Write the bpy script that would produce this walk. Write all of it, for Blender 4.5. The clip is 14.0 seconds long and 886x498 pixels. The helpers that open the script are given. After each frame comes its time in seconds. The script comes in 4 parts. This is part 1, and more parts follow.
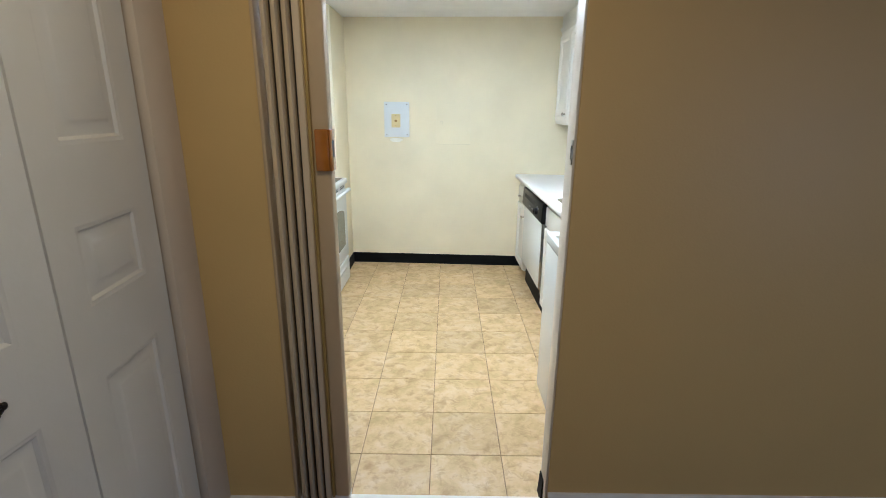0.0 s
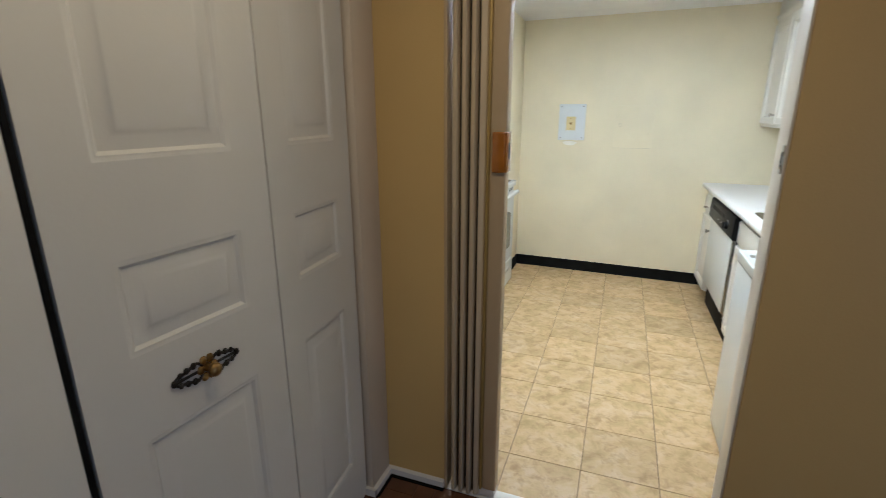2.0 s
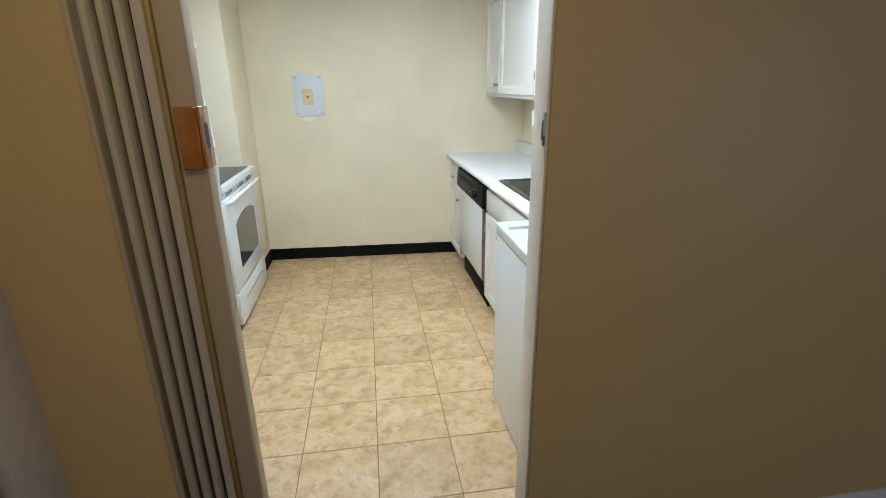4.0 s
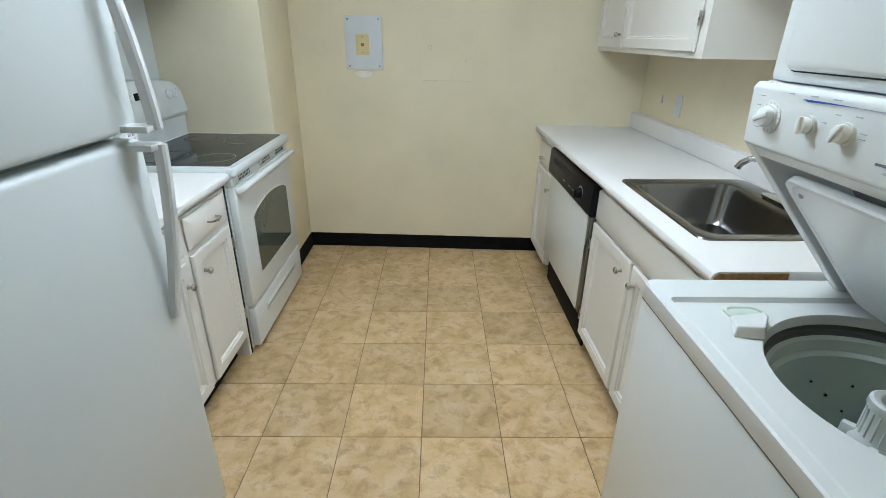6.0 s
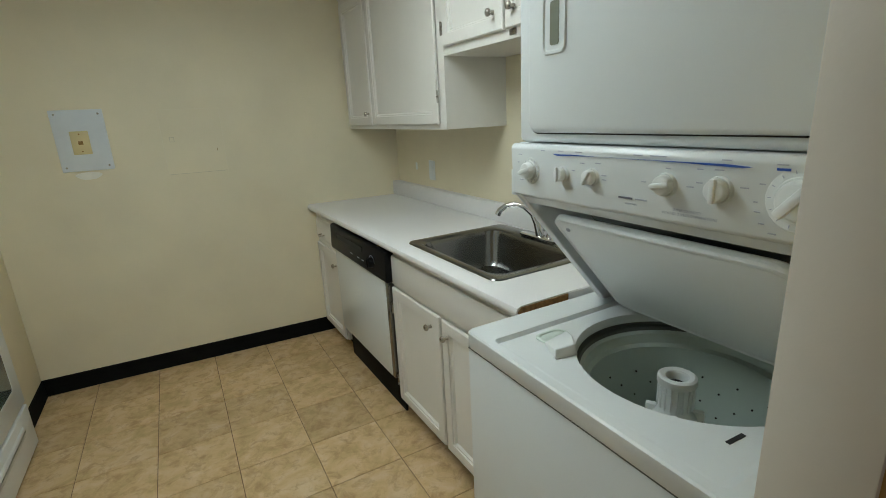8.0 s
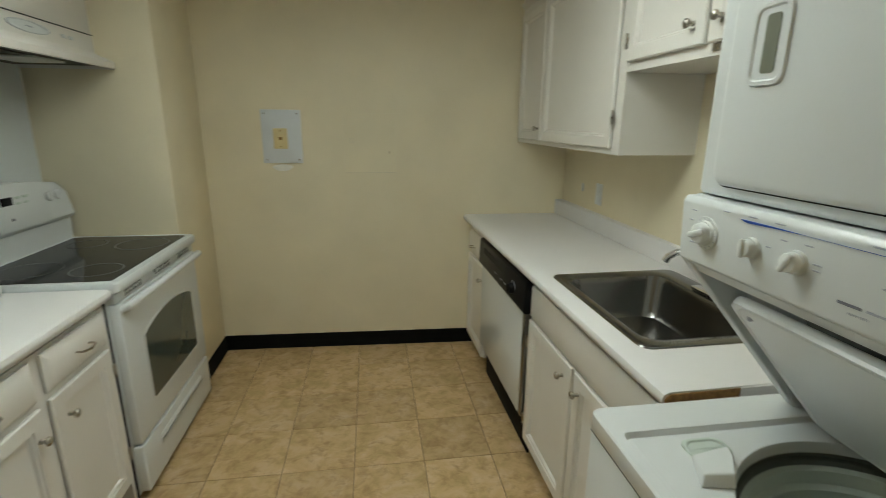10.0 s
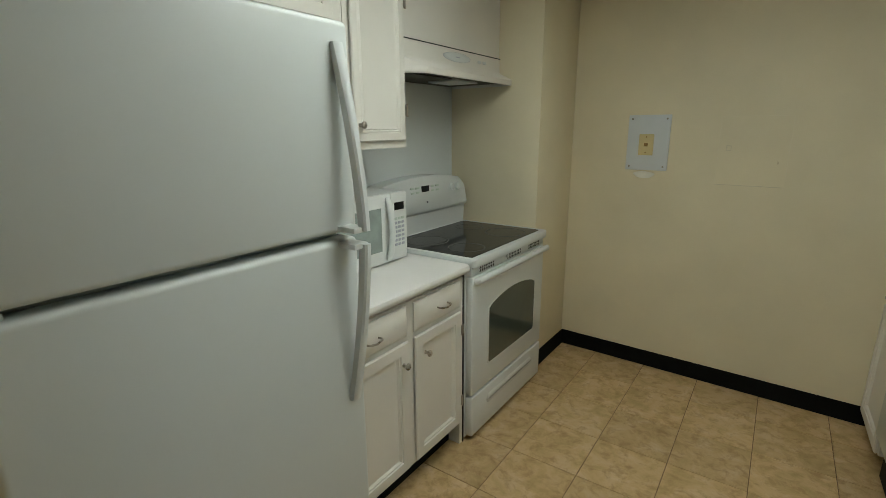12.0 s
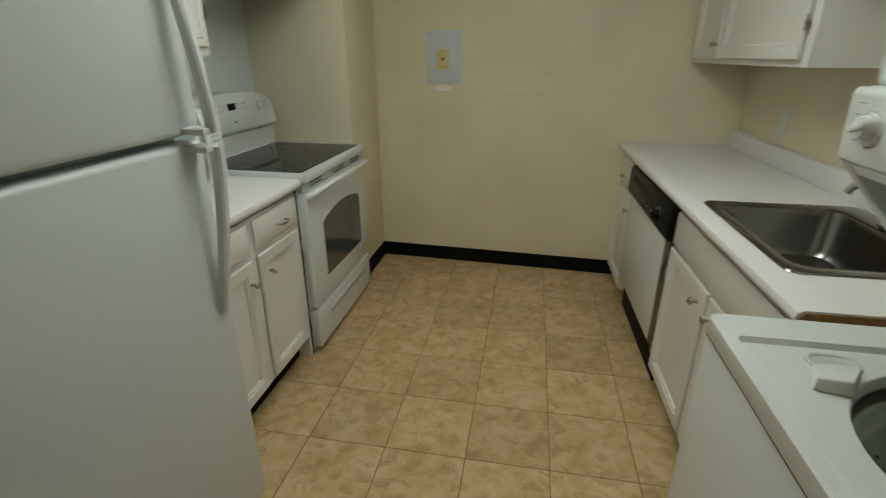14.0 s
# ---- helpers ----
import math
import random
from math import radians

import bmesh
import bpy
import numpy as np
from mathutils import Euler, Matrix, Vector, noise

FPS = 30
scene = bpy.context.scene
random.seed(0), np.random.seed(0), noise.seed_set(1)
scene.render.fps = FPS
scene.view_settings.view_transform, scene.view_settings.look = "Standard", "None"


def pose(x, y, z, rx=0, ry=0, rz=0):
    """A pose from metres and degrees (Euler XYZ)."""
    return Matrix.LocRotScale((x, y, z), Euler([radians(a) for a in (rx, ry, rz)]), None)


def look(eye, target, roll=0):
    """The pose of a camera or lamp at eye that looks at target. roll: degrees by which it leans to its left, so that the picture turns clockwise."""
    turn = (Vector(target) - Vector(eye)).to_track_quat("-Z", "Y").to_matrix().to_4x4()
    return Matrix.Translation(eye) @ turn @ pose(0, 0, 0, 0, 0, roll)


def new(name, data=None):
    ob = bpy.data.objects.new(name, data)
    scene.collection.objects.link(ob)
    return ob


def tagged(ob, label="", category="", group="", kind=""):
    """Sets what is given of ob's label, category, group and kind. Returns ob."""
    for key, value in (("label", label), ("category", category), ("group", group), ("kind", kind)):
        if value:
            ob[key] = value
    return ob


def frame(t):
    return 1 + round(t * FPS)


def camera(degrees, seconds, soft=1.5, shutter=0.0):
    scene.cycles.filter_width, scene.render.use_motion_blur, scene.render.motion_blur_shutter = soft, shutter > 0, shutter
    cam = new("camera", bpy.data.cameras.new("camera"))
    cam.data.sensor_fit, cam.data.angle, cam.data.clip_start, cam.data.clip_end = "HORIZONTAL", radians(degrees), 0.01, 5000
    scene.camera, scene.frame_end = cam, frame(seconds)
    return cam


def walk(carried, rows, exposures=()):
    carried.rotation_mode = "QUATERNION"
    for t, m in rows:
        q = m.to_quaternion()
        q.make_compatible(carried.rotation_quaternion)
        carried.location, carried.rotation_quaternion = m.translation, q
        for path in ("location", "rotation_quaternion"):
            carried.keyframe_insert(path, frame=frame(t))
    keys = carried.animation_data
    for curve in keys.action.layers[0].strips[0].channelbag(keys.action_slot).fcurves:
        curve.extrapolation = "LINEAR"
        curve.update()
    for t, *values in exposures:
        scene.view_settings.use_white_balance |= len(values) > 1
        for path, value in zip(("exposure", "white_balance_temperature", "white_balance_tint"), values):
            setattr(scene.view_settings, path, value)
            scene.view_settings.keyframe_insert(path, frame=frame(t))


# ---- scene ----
cam = camera(85.6, 14.0, soft=0.7, shutter=0.25)
PATH = [
    (0, (0.058, 0.022, 1.444), (0.043, 1.943, 0.888), 0.5),
    (0.5, (0.05, 0.035, 1.446), (-0.164, 1.945, 0.893), -0.1),
    (1, (0.041, 0.03, 1.445), (-0.522, 1.871, 0.904), -0.5),
    (1.5, (0.038, 0.008, 1.441), (-0.754, 1.764, 0.906), -0.3),
    (2, (0.043, 0.007, 1.445), (-0.625, 1.81, 0.897), -0.1),
    (2.5, (0.066, 0.032, 1.443), (-0.082, 1.945, 0.877), -0.0),
    (3, (0.062, 0.074, 1.433), (0.387, 1.954, 0.832), -0.2),
    (3.2, (0.041, 0.095, 1.43), (0.399, 1.963, 0.813), -0.4),
    (5.3, (0.033, 1.172, 1.408), (0.128, 3.031, 0.677), -0.5),
    (5.5, (0.03, 1.23, 1.406), (0.128, 3.074, 0.636), 0.3),
    (6, (0.053, 1.312, 1.399), (0.078, 3.14, 0.59), 0.8),
    (6.5, (0.058, 1.352, 1.375), (0.333, 3.157, 0.558), -1.2),
    (7, (-0.01, 1.368, 1.379), (0.717, 3.088, 0.661), -3.9),
    (7.2, (-0.01, 1.375, 1.369), (0.814, 3.066, 0.687), -4.9),
    (9.3, (-0.053, 1.383, 1.473), (0.866, 3.105, 1.037), -0.1),
    (9.5, (-0.026, 1.431, 1.436), (0.785, 3.202, 0.981), 0.4),
    (10, (0.11, 1.502, 1.452), (0.397, 3.414, 0.94), 0.5),
    (10.5, (0.194, 1.509, 1.45), (-0.148, 3.418, 0.96), 0.9),
    (11, (0.228, 1.496, 1.44), (-0.509, 3.292, 0.959), -1.0),
    (11.5, (0.244, 1.525, 1.445), (-0.697, 3.214, 0.934), -1.6),
    (12, (0.24, 1.545, 1.445), (-0.874, 3.133, 0.958), -0.3),
    (12.5, (0.249, 1.546, 1.422), (-0.875, 3.107, 0.874), 0.4),
    (13, (0.24, 1.522, 1.392), (-0.811, 3.039, 0.621), 0.3),
    (13.5, (0.22, 1.483, 1.378), (-0.575, 3.114, 0.537), 1.5),
    (14, (0.157, 1.361, 1.375), (-0.172, 3.185, 0.623), 0.1),
]
EXPOSURES = [(0.0, 1.22, 5250, 12), (0.8, 1.25, 5300, 11), (1.5, 1.15, 5300, 10), (2.1, 0.95, 5400, 13), (2.5, 1.0, 5250, 13), (3.2, 0.95, 5250, 13), (5.5, 0.67, 5300, 12), (7.2, -0.02, 5550, 7), (9.3, -0.22, 6100, 4), (11.0, -0.42, 6300, 6), (11.5, -0.45, 6300, 6), (12.2, -0.48, 6300, 5), (14.0, -0.48, 6300, 5)]
walk(cam, [(t, look(eye, target, roll)) for t, eye, target, roll in PATH], EXPOSURES)

# ---- plan: x to the right, y towards the end wall of the kitchen ----
X_LEFT, X_RIGHT, Y_END, Z_CEIL = -1.44, 1.335, 4.545, 2.215
Y_HALL, Y_DOOR = 1.49, 1.58          # two faces of the doorway wall
X_JAMB_L, X_JAMB_R = -0.490, 0.445    # the doorway
TILE, Z_HALL = 0.305, 2.35

# ---- light ----
world = bpy.data.worlds.new("world")
scene.world = world
world.use_nodes = True
wn = world.node_tree
sky = wn.nodes.new("ShaderNodeTexSky")
sky.sky_type, sky.sun_disc, sky.sun_elevation, sky.sun_rotation = "NISHITA", False, radians(35), radians(160)
wn.links.new(sky.outputs[0], wn.nodes["Background"].inputs[0])
wn.nodes["Background"].inputs[1].default_value = 0.08


def area_lamp(name, eye, target, w, h, watts, colour):
    data = bpy.data.lights.new(name, "AREA")
    data.shape, data.size, data.size_y, data.energy, data.color = "RECTANGLE", w, h, watts, colour
    ob = new(name, data)
    ob.matrix_world = look(eye, target)
    return ob


KITCHEN_LAMP = (0.0, 2.76)
HALL_LAMP = (-0.17, 0.60)
area_lamp("hall_bulb", (*HALL_LAMP, 2.22), (*HALL_LAMP, 0), 0.22, 0.22, 2.75, (1.0, 0.76, 0.42))
area_lamp("added_window_light", (3.15, -1.6, 1.12), (0.0, 0.2, 0.9), 1.3, 1.35, 7.5, (0.72, 0.83, 1.0))


# ---- materials ----
def mat(name, colour, rough=0.5, metal=0.0, var=0.06, scale=6.0, fine=90.0, bump=0.05, spread=0.0, coat=0.0, stains=None, per_object=0.0, spec=0.5):
    """A painted or plain surface: broad and fine variation of colour, gloss and relief."""
    m = bpy.data.materials.new(name)
    m.use_nodes = True
    nt = m.node_tree
    n, k = nt.nodes, nt.links
    b = n["Principled BSDF"]
    b.inputs["Metallic"].default_value = metal
    b.inputs["Coat Weight"].default_value = coat
    b.inputs["Specular IOR Level"].default_value = spec
    geo = n.new("ShaderNodeTexCoord")
    big, small = n.new("ShaderNodeTexNoise"), n.new("ShaderNodeTexNoise")
    big.inputs["Scale"].default_value, big.inputs["Detail"].default_value = scale, 4
    small.inputs["Scale"].default_value, small.inputs["Detail"].default_value = fine, 3
    for t in (big, small):
        k.new(geo.outputs["Object"], t.inputs["Vector"])
    ramp = n.new("ShaderNodeValToRGB")
    lo = [max(0.0, c * (1 - var)) for c in colour]
    hi = [min(1.0, c * (1 + var)) for c in colour]
    ramp.color_ramp.elements[0].position, ramp.color_ramp.elements[1].position = 0.3, 0.7
    ramp.color_ramp.elements[0].color, ramp.color_ramp.elements[1].color = (*lo, 1), (*hi, 1)
    k.new(big.outputs["Fac"], ramp.inputs[0])
    colour_out = ramp.outputs[0]
    if stains:
        spot = n.new("ShaderNodeTexNoise")
        spot.inputs["Scale"].default_value, spot.inputs["Detail"].default_value, spot.inputs["Roughness"].default_value = stains[1], 6, 0.7
        k.new(geo.outputs["Object"], spot.inputs["Vector"])
        cut = n.new("ShaderNodeMapRange")
        cut.inputs["From Min"].default_value, cut.inputs["From Max"].default_value = stains[2], stains[2] + 0.14
        cut.inputs["To Max"].default_value = stains[3]
        k.new(spot.outputs["Fac"], cut.inputs["Value"])
        mix = n.new("ShaderNodeMix")
        mix.data_type = "RGBA"
        k.new(cut.outputs[0], mix.inputs["Factor"])
        k.new(colour_out, mix.inputs[6])
        mix.inputs[7].default_value = (*stains[0], 1)
        colour_out = mix.outputs[2]
    if per_object:
        info, span, hsv = n.new("ShaderNodeObjectInfo"), n.new("ShaderNodeMapRange"), n.new("ShaderNodeHueSaturation")
        span.inputs["To Min"].default_value, span.inputs["To Max"].default_value = 1 - per_object, 1 + per_object
        k.new(info.outputs["Random"], span.inputs["Value"])
        k.new(span.outputs[0], hsv.inputs["Value"])
        k.new(colour_out, hsv.inputs["Color"])
        colour_out = hsv.outputs[0]
    k.new(colour_out, b.inputs["Base Color"])
    rr = n.new("ShaderNodeMapRange")
    rr.inputs["To Min"].default_value, rr.inputs["To Max"].default_value = max(0.02, rough - 0.06), min(1, rough + 0.06)
    k.new(big.outputs["Fac"], rr.inputs["Value"])
    k.new(rr.outputs[0], b.inputs["Roughness"])
    if bump:
        bp = n.new("ShaderNodeBump")
        bp.inputs["Strength"].default_value, bp.inputs["Distance"].default_value = bump, 0.004
        k.new(small.outputs["Fac"], bp.inputs["Height"])
        k.new(bp.outputs[0], b.inputs["Normal"])
    return m


CREAM = mat("cream_wall_paint", (0.755, 0.68, 0.49), 0.55, var=0.055, scale=2.4, fine=140, bump=0.12)
TAN = mat("tan_hall_paint", (0.60, 0.425, 0.165), 0.5, var=0.05, scale=1.2, fine=140, bump=0.12)
CEIL = mat("ceiling_paint", (0.80, 0.79, 0.76), 0.8, var=0.03, fine=60, bump=0.2)
STUB = mat("beige_stub_paint", (0.58, 0.50, 0.39), 0.5, var=0.05, scale=3, bump=0.06)
JAMB = mat("beige_jamb_paint", (0.70, 0.64, 0.55), 0.45, var=0.05, scale=3, bump=0.06)
TRIM = mat("white_trim_paint", (0.70, 0.68, 0.64), 0.4, var=0.05, scale=3, bump=0.05)
CABINET = mat("off_white_cabinet_paint", (0.74, 0.715, 0.66), 0.38, var=0.03, scale=3, fine=50, bump=0.06)
CABINET_IN = mat("cabinet_side_paint", (0.70, 0.67, 0.60), 0.5, var=0.05, scale=4)
APPLIANCE = mat("white_enamel", (0.685, 0.71, 0.705), 0.37, var=0.015, scale=2, fine=160, bump=0.02, coat=0.3)
FRIDGE_SKIN = mat("pebbled_white_enamel", (0.62, 0.652, 0.645), 0.38, var=0.015, scale=2, fine=700, bump=0.03, coat=0.1)
PLASTIC = mat("white_plastic", (0.73, 0.75, 0.735), 0.35, var=0.02, scale=8)
IVORY = mat("ivory_plastic", (0.66, 0.55, 0.28), 0.4, var=0.06, scale=12)
PLATE = mat("pale_blue_plate", (0.66, 0.688, 0.705), 0.45, var=0.04, scale=7)
SEAM = mat("filler_line", (0.77, 0.705, 0.54), 0.6, var=0.05, scale=30)
SEAM_DARK = mat("dull_beige_line", (0.62, 0.56, 0.42), 0.7, var=0.15, scale=30)
PATCH = mat("pale_patch", (0.82, 0.80, 0.72), 0.7, var=0.05, scale=20)
LAMINATE = mat("white_laminate", (0.735, 0.72, 0.70), 0.42, var=0.02, scale=5, fine=220, bump=0.0)
PARTICLE = mat("raw_particle_board", (0.28, 0.155, 0.055), 0.9, var=0.35, scale=60, fine=300, bump=0.5)
BLACK_RUBBER = mat("black_vinyl_base", (0.006, 0.006, 0.0058), 0.6, var=0.3, scale=9, bump=0.05, spec=0.09)
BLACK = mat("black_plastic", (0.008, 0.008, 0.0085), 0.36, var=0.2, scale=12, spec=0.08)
DARK = mat("hollow_shade_dark", (0.02, 0.02, 0.02), 0.8, var=0.3, scale=12)
GLASS_TOP = mat("black_ceramic_glass", (0.012, 0.0125, 0.013), 0.06, var=0.2, scale=5, bump=0.0, spec=0.16)
OVEN_GLASS = mat("dark_oven_glass", (0.07, 0.085, 0.072), 0.05, var=0.1, scale=4, bump=0.0, spec=0.6)
MW_GLASS = mat("microwave_window", (0.30, 0.35, 0.33), 0.15, var=0.1, scale=20, bump=0.0)
RING = mat("burner_ring_print", (0.20, 0.20, 0.19), 0.2, var=0.1)
STEEL = mat("brushed_steel", (0.235, 0.232, 0.222), 0.20, metal=1.0, var=0.05, scale=3, fine=260, bump=0.0)
CHROME = mat("chrome", (0.70, 0.70, 0.69), 0.12, metal=1.0, var=0.05, scale=20, bump=0.0)
NICKEL = mat("worn_nickel", (0.42, 0.39, 0.34), 0.28, metal=1.0, var=0.15, scale=40, bump=0.02)
BRASS = mat("aged_brass", (0.30, 0.19, 0.07), 0.38, metal=1.0, var=0.3, scale=60, bump=0.1)
IRON = mat("black_antique_iron", (0.022, 0.018, 0.014), 0.42, metal=0.6, var=0.4, scale=80, bump=0.2)
GOLD = mat("gold_edge_strip", (0.40, 0.28, 0.09), 0.45, metal=0.3, var=0.12, scale=9)
AMBER = mat("amber_plastic", (0.36, 0.13, 0.012), 0.16, var=0.2, scale=14, coat=0.5, bump=0.0)
FOLD = mat("beige_vinyl_fold", (0.56, 0.46, 0.31), 0.6, var=0.05, scale=5, fine=200)
FOLD_BROWN = mat("tan_vinyl_post", (0.47, 0.36, 0.215), 0.6, var=0.05, scale=5, fine=200)
DOOR_WHITE = mat("white_door_paint", (0.62, 0.60, 0.54), 0.42, var=0.04, scale=2, fine=70, bump=0.08)
TUB = mat("grey_porcelain_tub", (0.55, 0.62, 0.56), 0.36, var=0.05, scale=4, bump=0.02)
RECESS_SHADE = mat("recess_shade_grey", (0.13, 0.14, 0.13), 0.6, var=0.1)
BLUE = mat("blue_print", (0.03, 0.09, 0.42), 0.4, var=0.05)
PRINT = mat("grey_blue_print", (0.42, 0.44, 0.50), 0.5, var=0.1)
PRINT_DARK = mat("dark_print", (0.16, 0.16, 0.19), 0.5, var=0.1)
SPLASH = mat("bluish_wall_panel", (0.66, 0.70, 0.70), 0.35, var=0.03, scale=2)
FILTER_AND_SHADE = mat("grease_filter_and_shade", (0.055, 0.048, 0.03), 0.5, metal=0.5, var=0.4, scale=90, bump=0.4)
GROUT = mat("brown_grout", (0.20, 0.135, 0.07), 0.9, var=0.25, scale=20, fine=260, bump=0.3)
WOOD_DARK = mat("dark_parquet", (0.125, 0.053, 0.024), 0.36, var=0.35, scale=10, fine=120, bump=0.06, per_object=0.35)


def tile_material():
    """Beige stone-look floor tile with brown clouding, each tile a little different."""
    m = bpy.data.materials.new("stone_look_floor_tile")
    m.use_nodes = True
    nt = m.node_tree
    n, k = nt.nodes, nt.links
    b = n["Principled BSDF"]
    geo, info = n.new("ShaderNodeTexCoord"), n.new("ShaderNodeObjectInfo")
    shift = n.new("ShaderNodeVectorMath")
    shift.operation = "MULTIPLY_ADD"
    k.new(info.outputs["Random"], shift.inputs[0])
    shift.inputs[1].default_value = (37, 53, 11)
    k.new(geo.outputs["Object"], shift.inputs[2])
    cloud, vein = (n.new("ShaderNodeTexNoise") for _ in range(2))
    for t, s, d, r, w in ((cloud, 8, 6, 0.66, 0.5), (vein, 19, 7, 0.68, 0.5)):
        t.inputs["Scale"].default_value, t.inputs["Detail"].default_value = s, d
        t.inputs["Roughness"].default_value, t.inputs["Distortion"].default_value = r, w
        k.new(shift.outputs[0], t.inputs["Vector"])
    ramp = n.new("ShaderNodeValToRGB")
    e = ramp.color_ramp.elements
    e[0].position, e[0].color = 0.30, (0.42, 0.30, 0.125, 1)
    e[1].position, e[1].color = 0.72, (0.67, 0.515, 0.325, 1)
    mid = e.new(0.5)
    mid.color = (0.585, 0.410, 0.205, 1)
    k.new(cloud.outputs["Fac"], ramp.inputs[0])
    cut = n.new("ShaderNodeMapRange")
    cut.inputs["From Min"].default_value, cut.inputs["From Max"].default_value, cut.inputs["To Max"].default_value = 0.49, 0.67, 0.70
    k.new(vein.outputs["Fac"], cut.inputs["Value"])
    mix = n.new("ShaderNodeMix")
    mix.data_type = "RGBA"
    k.new(cut.outputs[0], mix.inputs["Factor"])
    k.new(ramp.outputs[0], mix.inputs[6])
    mix.inputs[7].default_value = (0.34, 0.205, 0.085, 1)
    span, hsv = n.new("ShaderNodeMapRange"), n.new("ShaderNodeHueSaturation")
    span.inputs["To Min"].default_value, span.inputs["To Max"].default_value = 0.90, 1.08
    k.new(info.outputs["Random"], span.inputs["Value"])
    k.new(span.outputs[0], hsv.inputs["Value"])
    k.new(mix.outputs[2], hsv.inputs["Color"])
    k.new(hsv.outputs[0], b.inputs["Base Color"])
    rr = n.new("ShaderNodeMapRange")
    rr.inputs["To Min"].default_value, rr.inputs["To Max"].default_value = 0.34, 0.55
    k.new(vein.outputs["Fac"], rr.inputs["Value"])
    k.new(rr.outputs[0], b.inputs["Roughness"])
    bp = n.new("ShaderNodeBump")
    bp.inputs["Strength"].default_value, bp.inputs["Distance"].default_value = 0.25, 0.002
    k.new(vein.outputs["Fac"], bp.inputs["Height"])
    k.new(bp.outputs[0], b.inputs["Normal"])
    return m


TILE_STONE = tile_material()


def glow(name, colour, strength):
    m = bpy.data.materials.new(name)
    m.use_nodes = True
    b = m.node_tree.nodes["Principled BSDF"]
    b.inputs["Base Color"].default_value = (*colour, 1)
    b.inputs["Emission Color"].default_value = (*colour, 1)
    b.inputs["Emission Strength"].default_value = strength
    return m


DIFFUSER = glow("lit_diffuser", (0.97, 1.0, 0.93), 10.6)
BULB_GLASS = glow("lit_shade", (1.0, 0.75, 0.45), 1.0)


# ---- shapes ----
def box(x0, x1, y0, y1, z0, z1, r=0.0, seg=2):
    bm = bmesh.new()
    bmesh.ops.create_cube(bm, size=1)
    bmesh.ops.scale(bm, vec=(abs(x1 - x0), abs(y1 - y0), abs(z1 - z0)), verts=bm.verts)
    bmesh.ops.translate(bm, vec=((x0 + x1) / 2, (y0 + y1) / 2, (z0 + z1) / 2), verts=bm.verts)
    if r:
        bmesh.ops.bevel(bm, geom=bm.edges[:], offset=r, segments=seg, profile=0.5, affect="EDGES")
    return bm


def rod(a, b, r0, r1=None, n=20, r=0.0):
    """A round bar or cone from a to b."""
    a, b = Vector(a), Vector(b)
    bm = bmesh.new()
    bmesh.ops.create_cone(bm, cap_ends=True, segments=n, radius1=r0, radius2=r0 if r1 is None else r1, depth=(b - a).length)
    if r:
        rim = [e for e in bm.edges if len({round(v.co.z, 5) for v in e.verts}) == 1]
        bmesh.ops.bevel(bm, geom=rim, offset=r, segments=2, profile=0.5, affect="EDGES")
    m = Matrix.Translation((a + b) / 2) @ (b - a).to_track_quat("Z", "Y").to_matrix().to_4x4()
    bmesh.ops.transform(bm, matrix=m, verts=bm.verts)
    return bm


def ball(c, r, sx=1, sy=1, sz=1, n=14):
    bm = bmesh.new()
    bmesh.ops.create_uvsphere(bm, u_segments=n, v_segments=n // 2 + 2, radius=r)
    bmesh.ops.scale(bm, vec=(sx, sy, sz), verts=bm.verts)
    bmesh.ops.translate(bm, vec=c, verts=bm.verts)
    return bm


def loft(rings, cap=True, closed=True):
    """Skin over rings of equally many points."""
    bm = bmesh.new()
    rows = [[bm.verts.new(p) for p in ring] for ring in rings]
    n = len(rows[0])
    for a, b in zip(rows, rows[1:]):
        for i in range(n if closed else n - 1):
            bm.faces.new((a[i], a[(i + 1) % n], b[(i + 1) % n], b[i]))
    if cap and closed:
        bm.faces.new(rows[0][::-1])
        bm.faces.new(rows[-1])
    bmesh.ops.recalc_face_normals(bm, faces=bm.faces)
    return bm


def tube(points, r, n=10, flat=1.0):
    """A bar swept along points; flat squeezes it sideways."""
    pts = [Vector(p) for p in points]
    rings, side = [], None
    for i, p in enumerate(pts):
        way = (pts[min(i + 1, len(pts) - 1)] - pts[max(i - 1, 0)]).normalized()
        if side is None:
            side = way.cross(Vector((0, 0, 1)) if abs(way.z) < 0.9 else Vector((0, 1, 0))).normalized()
        side = (side - way * side.dot(way)).normalized()
        up = way.cross(side)
        rad = r[i] if isinstance(r, (list, tuple)) else r
        rings.append([p + rad * (flat * math.cos(a) * side + math.sin(a) * up) for a in (2 * math.pi * j / n for j in range(n))])
    return loft(rings)


def prism(axis, a, b, outline):
    """An outline of (u, v) pulled along an axis: x takes (y, z), y takes (x, z), z takes (x, y)."""
    def at(u, v, w):
        return {"x": (w, u, v), "y": (u, w, v), "z": (u, v, w)}[axis]
    return loft([[at(u, v, a) for u, v in outline], [at(u, v, b) for u, v in outline]])


def lathe(profile, c, n=40):
    """Turned about an upright axis through c: profile of (radius, z), open."""
    return loft([[(c[0] + r * math.cos(2 * math.pi * i / n), c[1] + r * math.sin(2 * math.pi * i / n), z) for i in range(n)] for r, z in profile], cap=False)


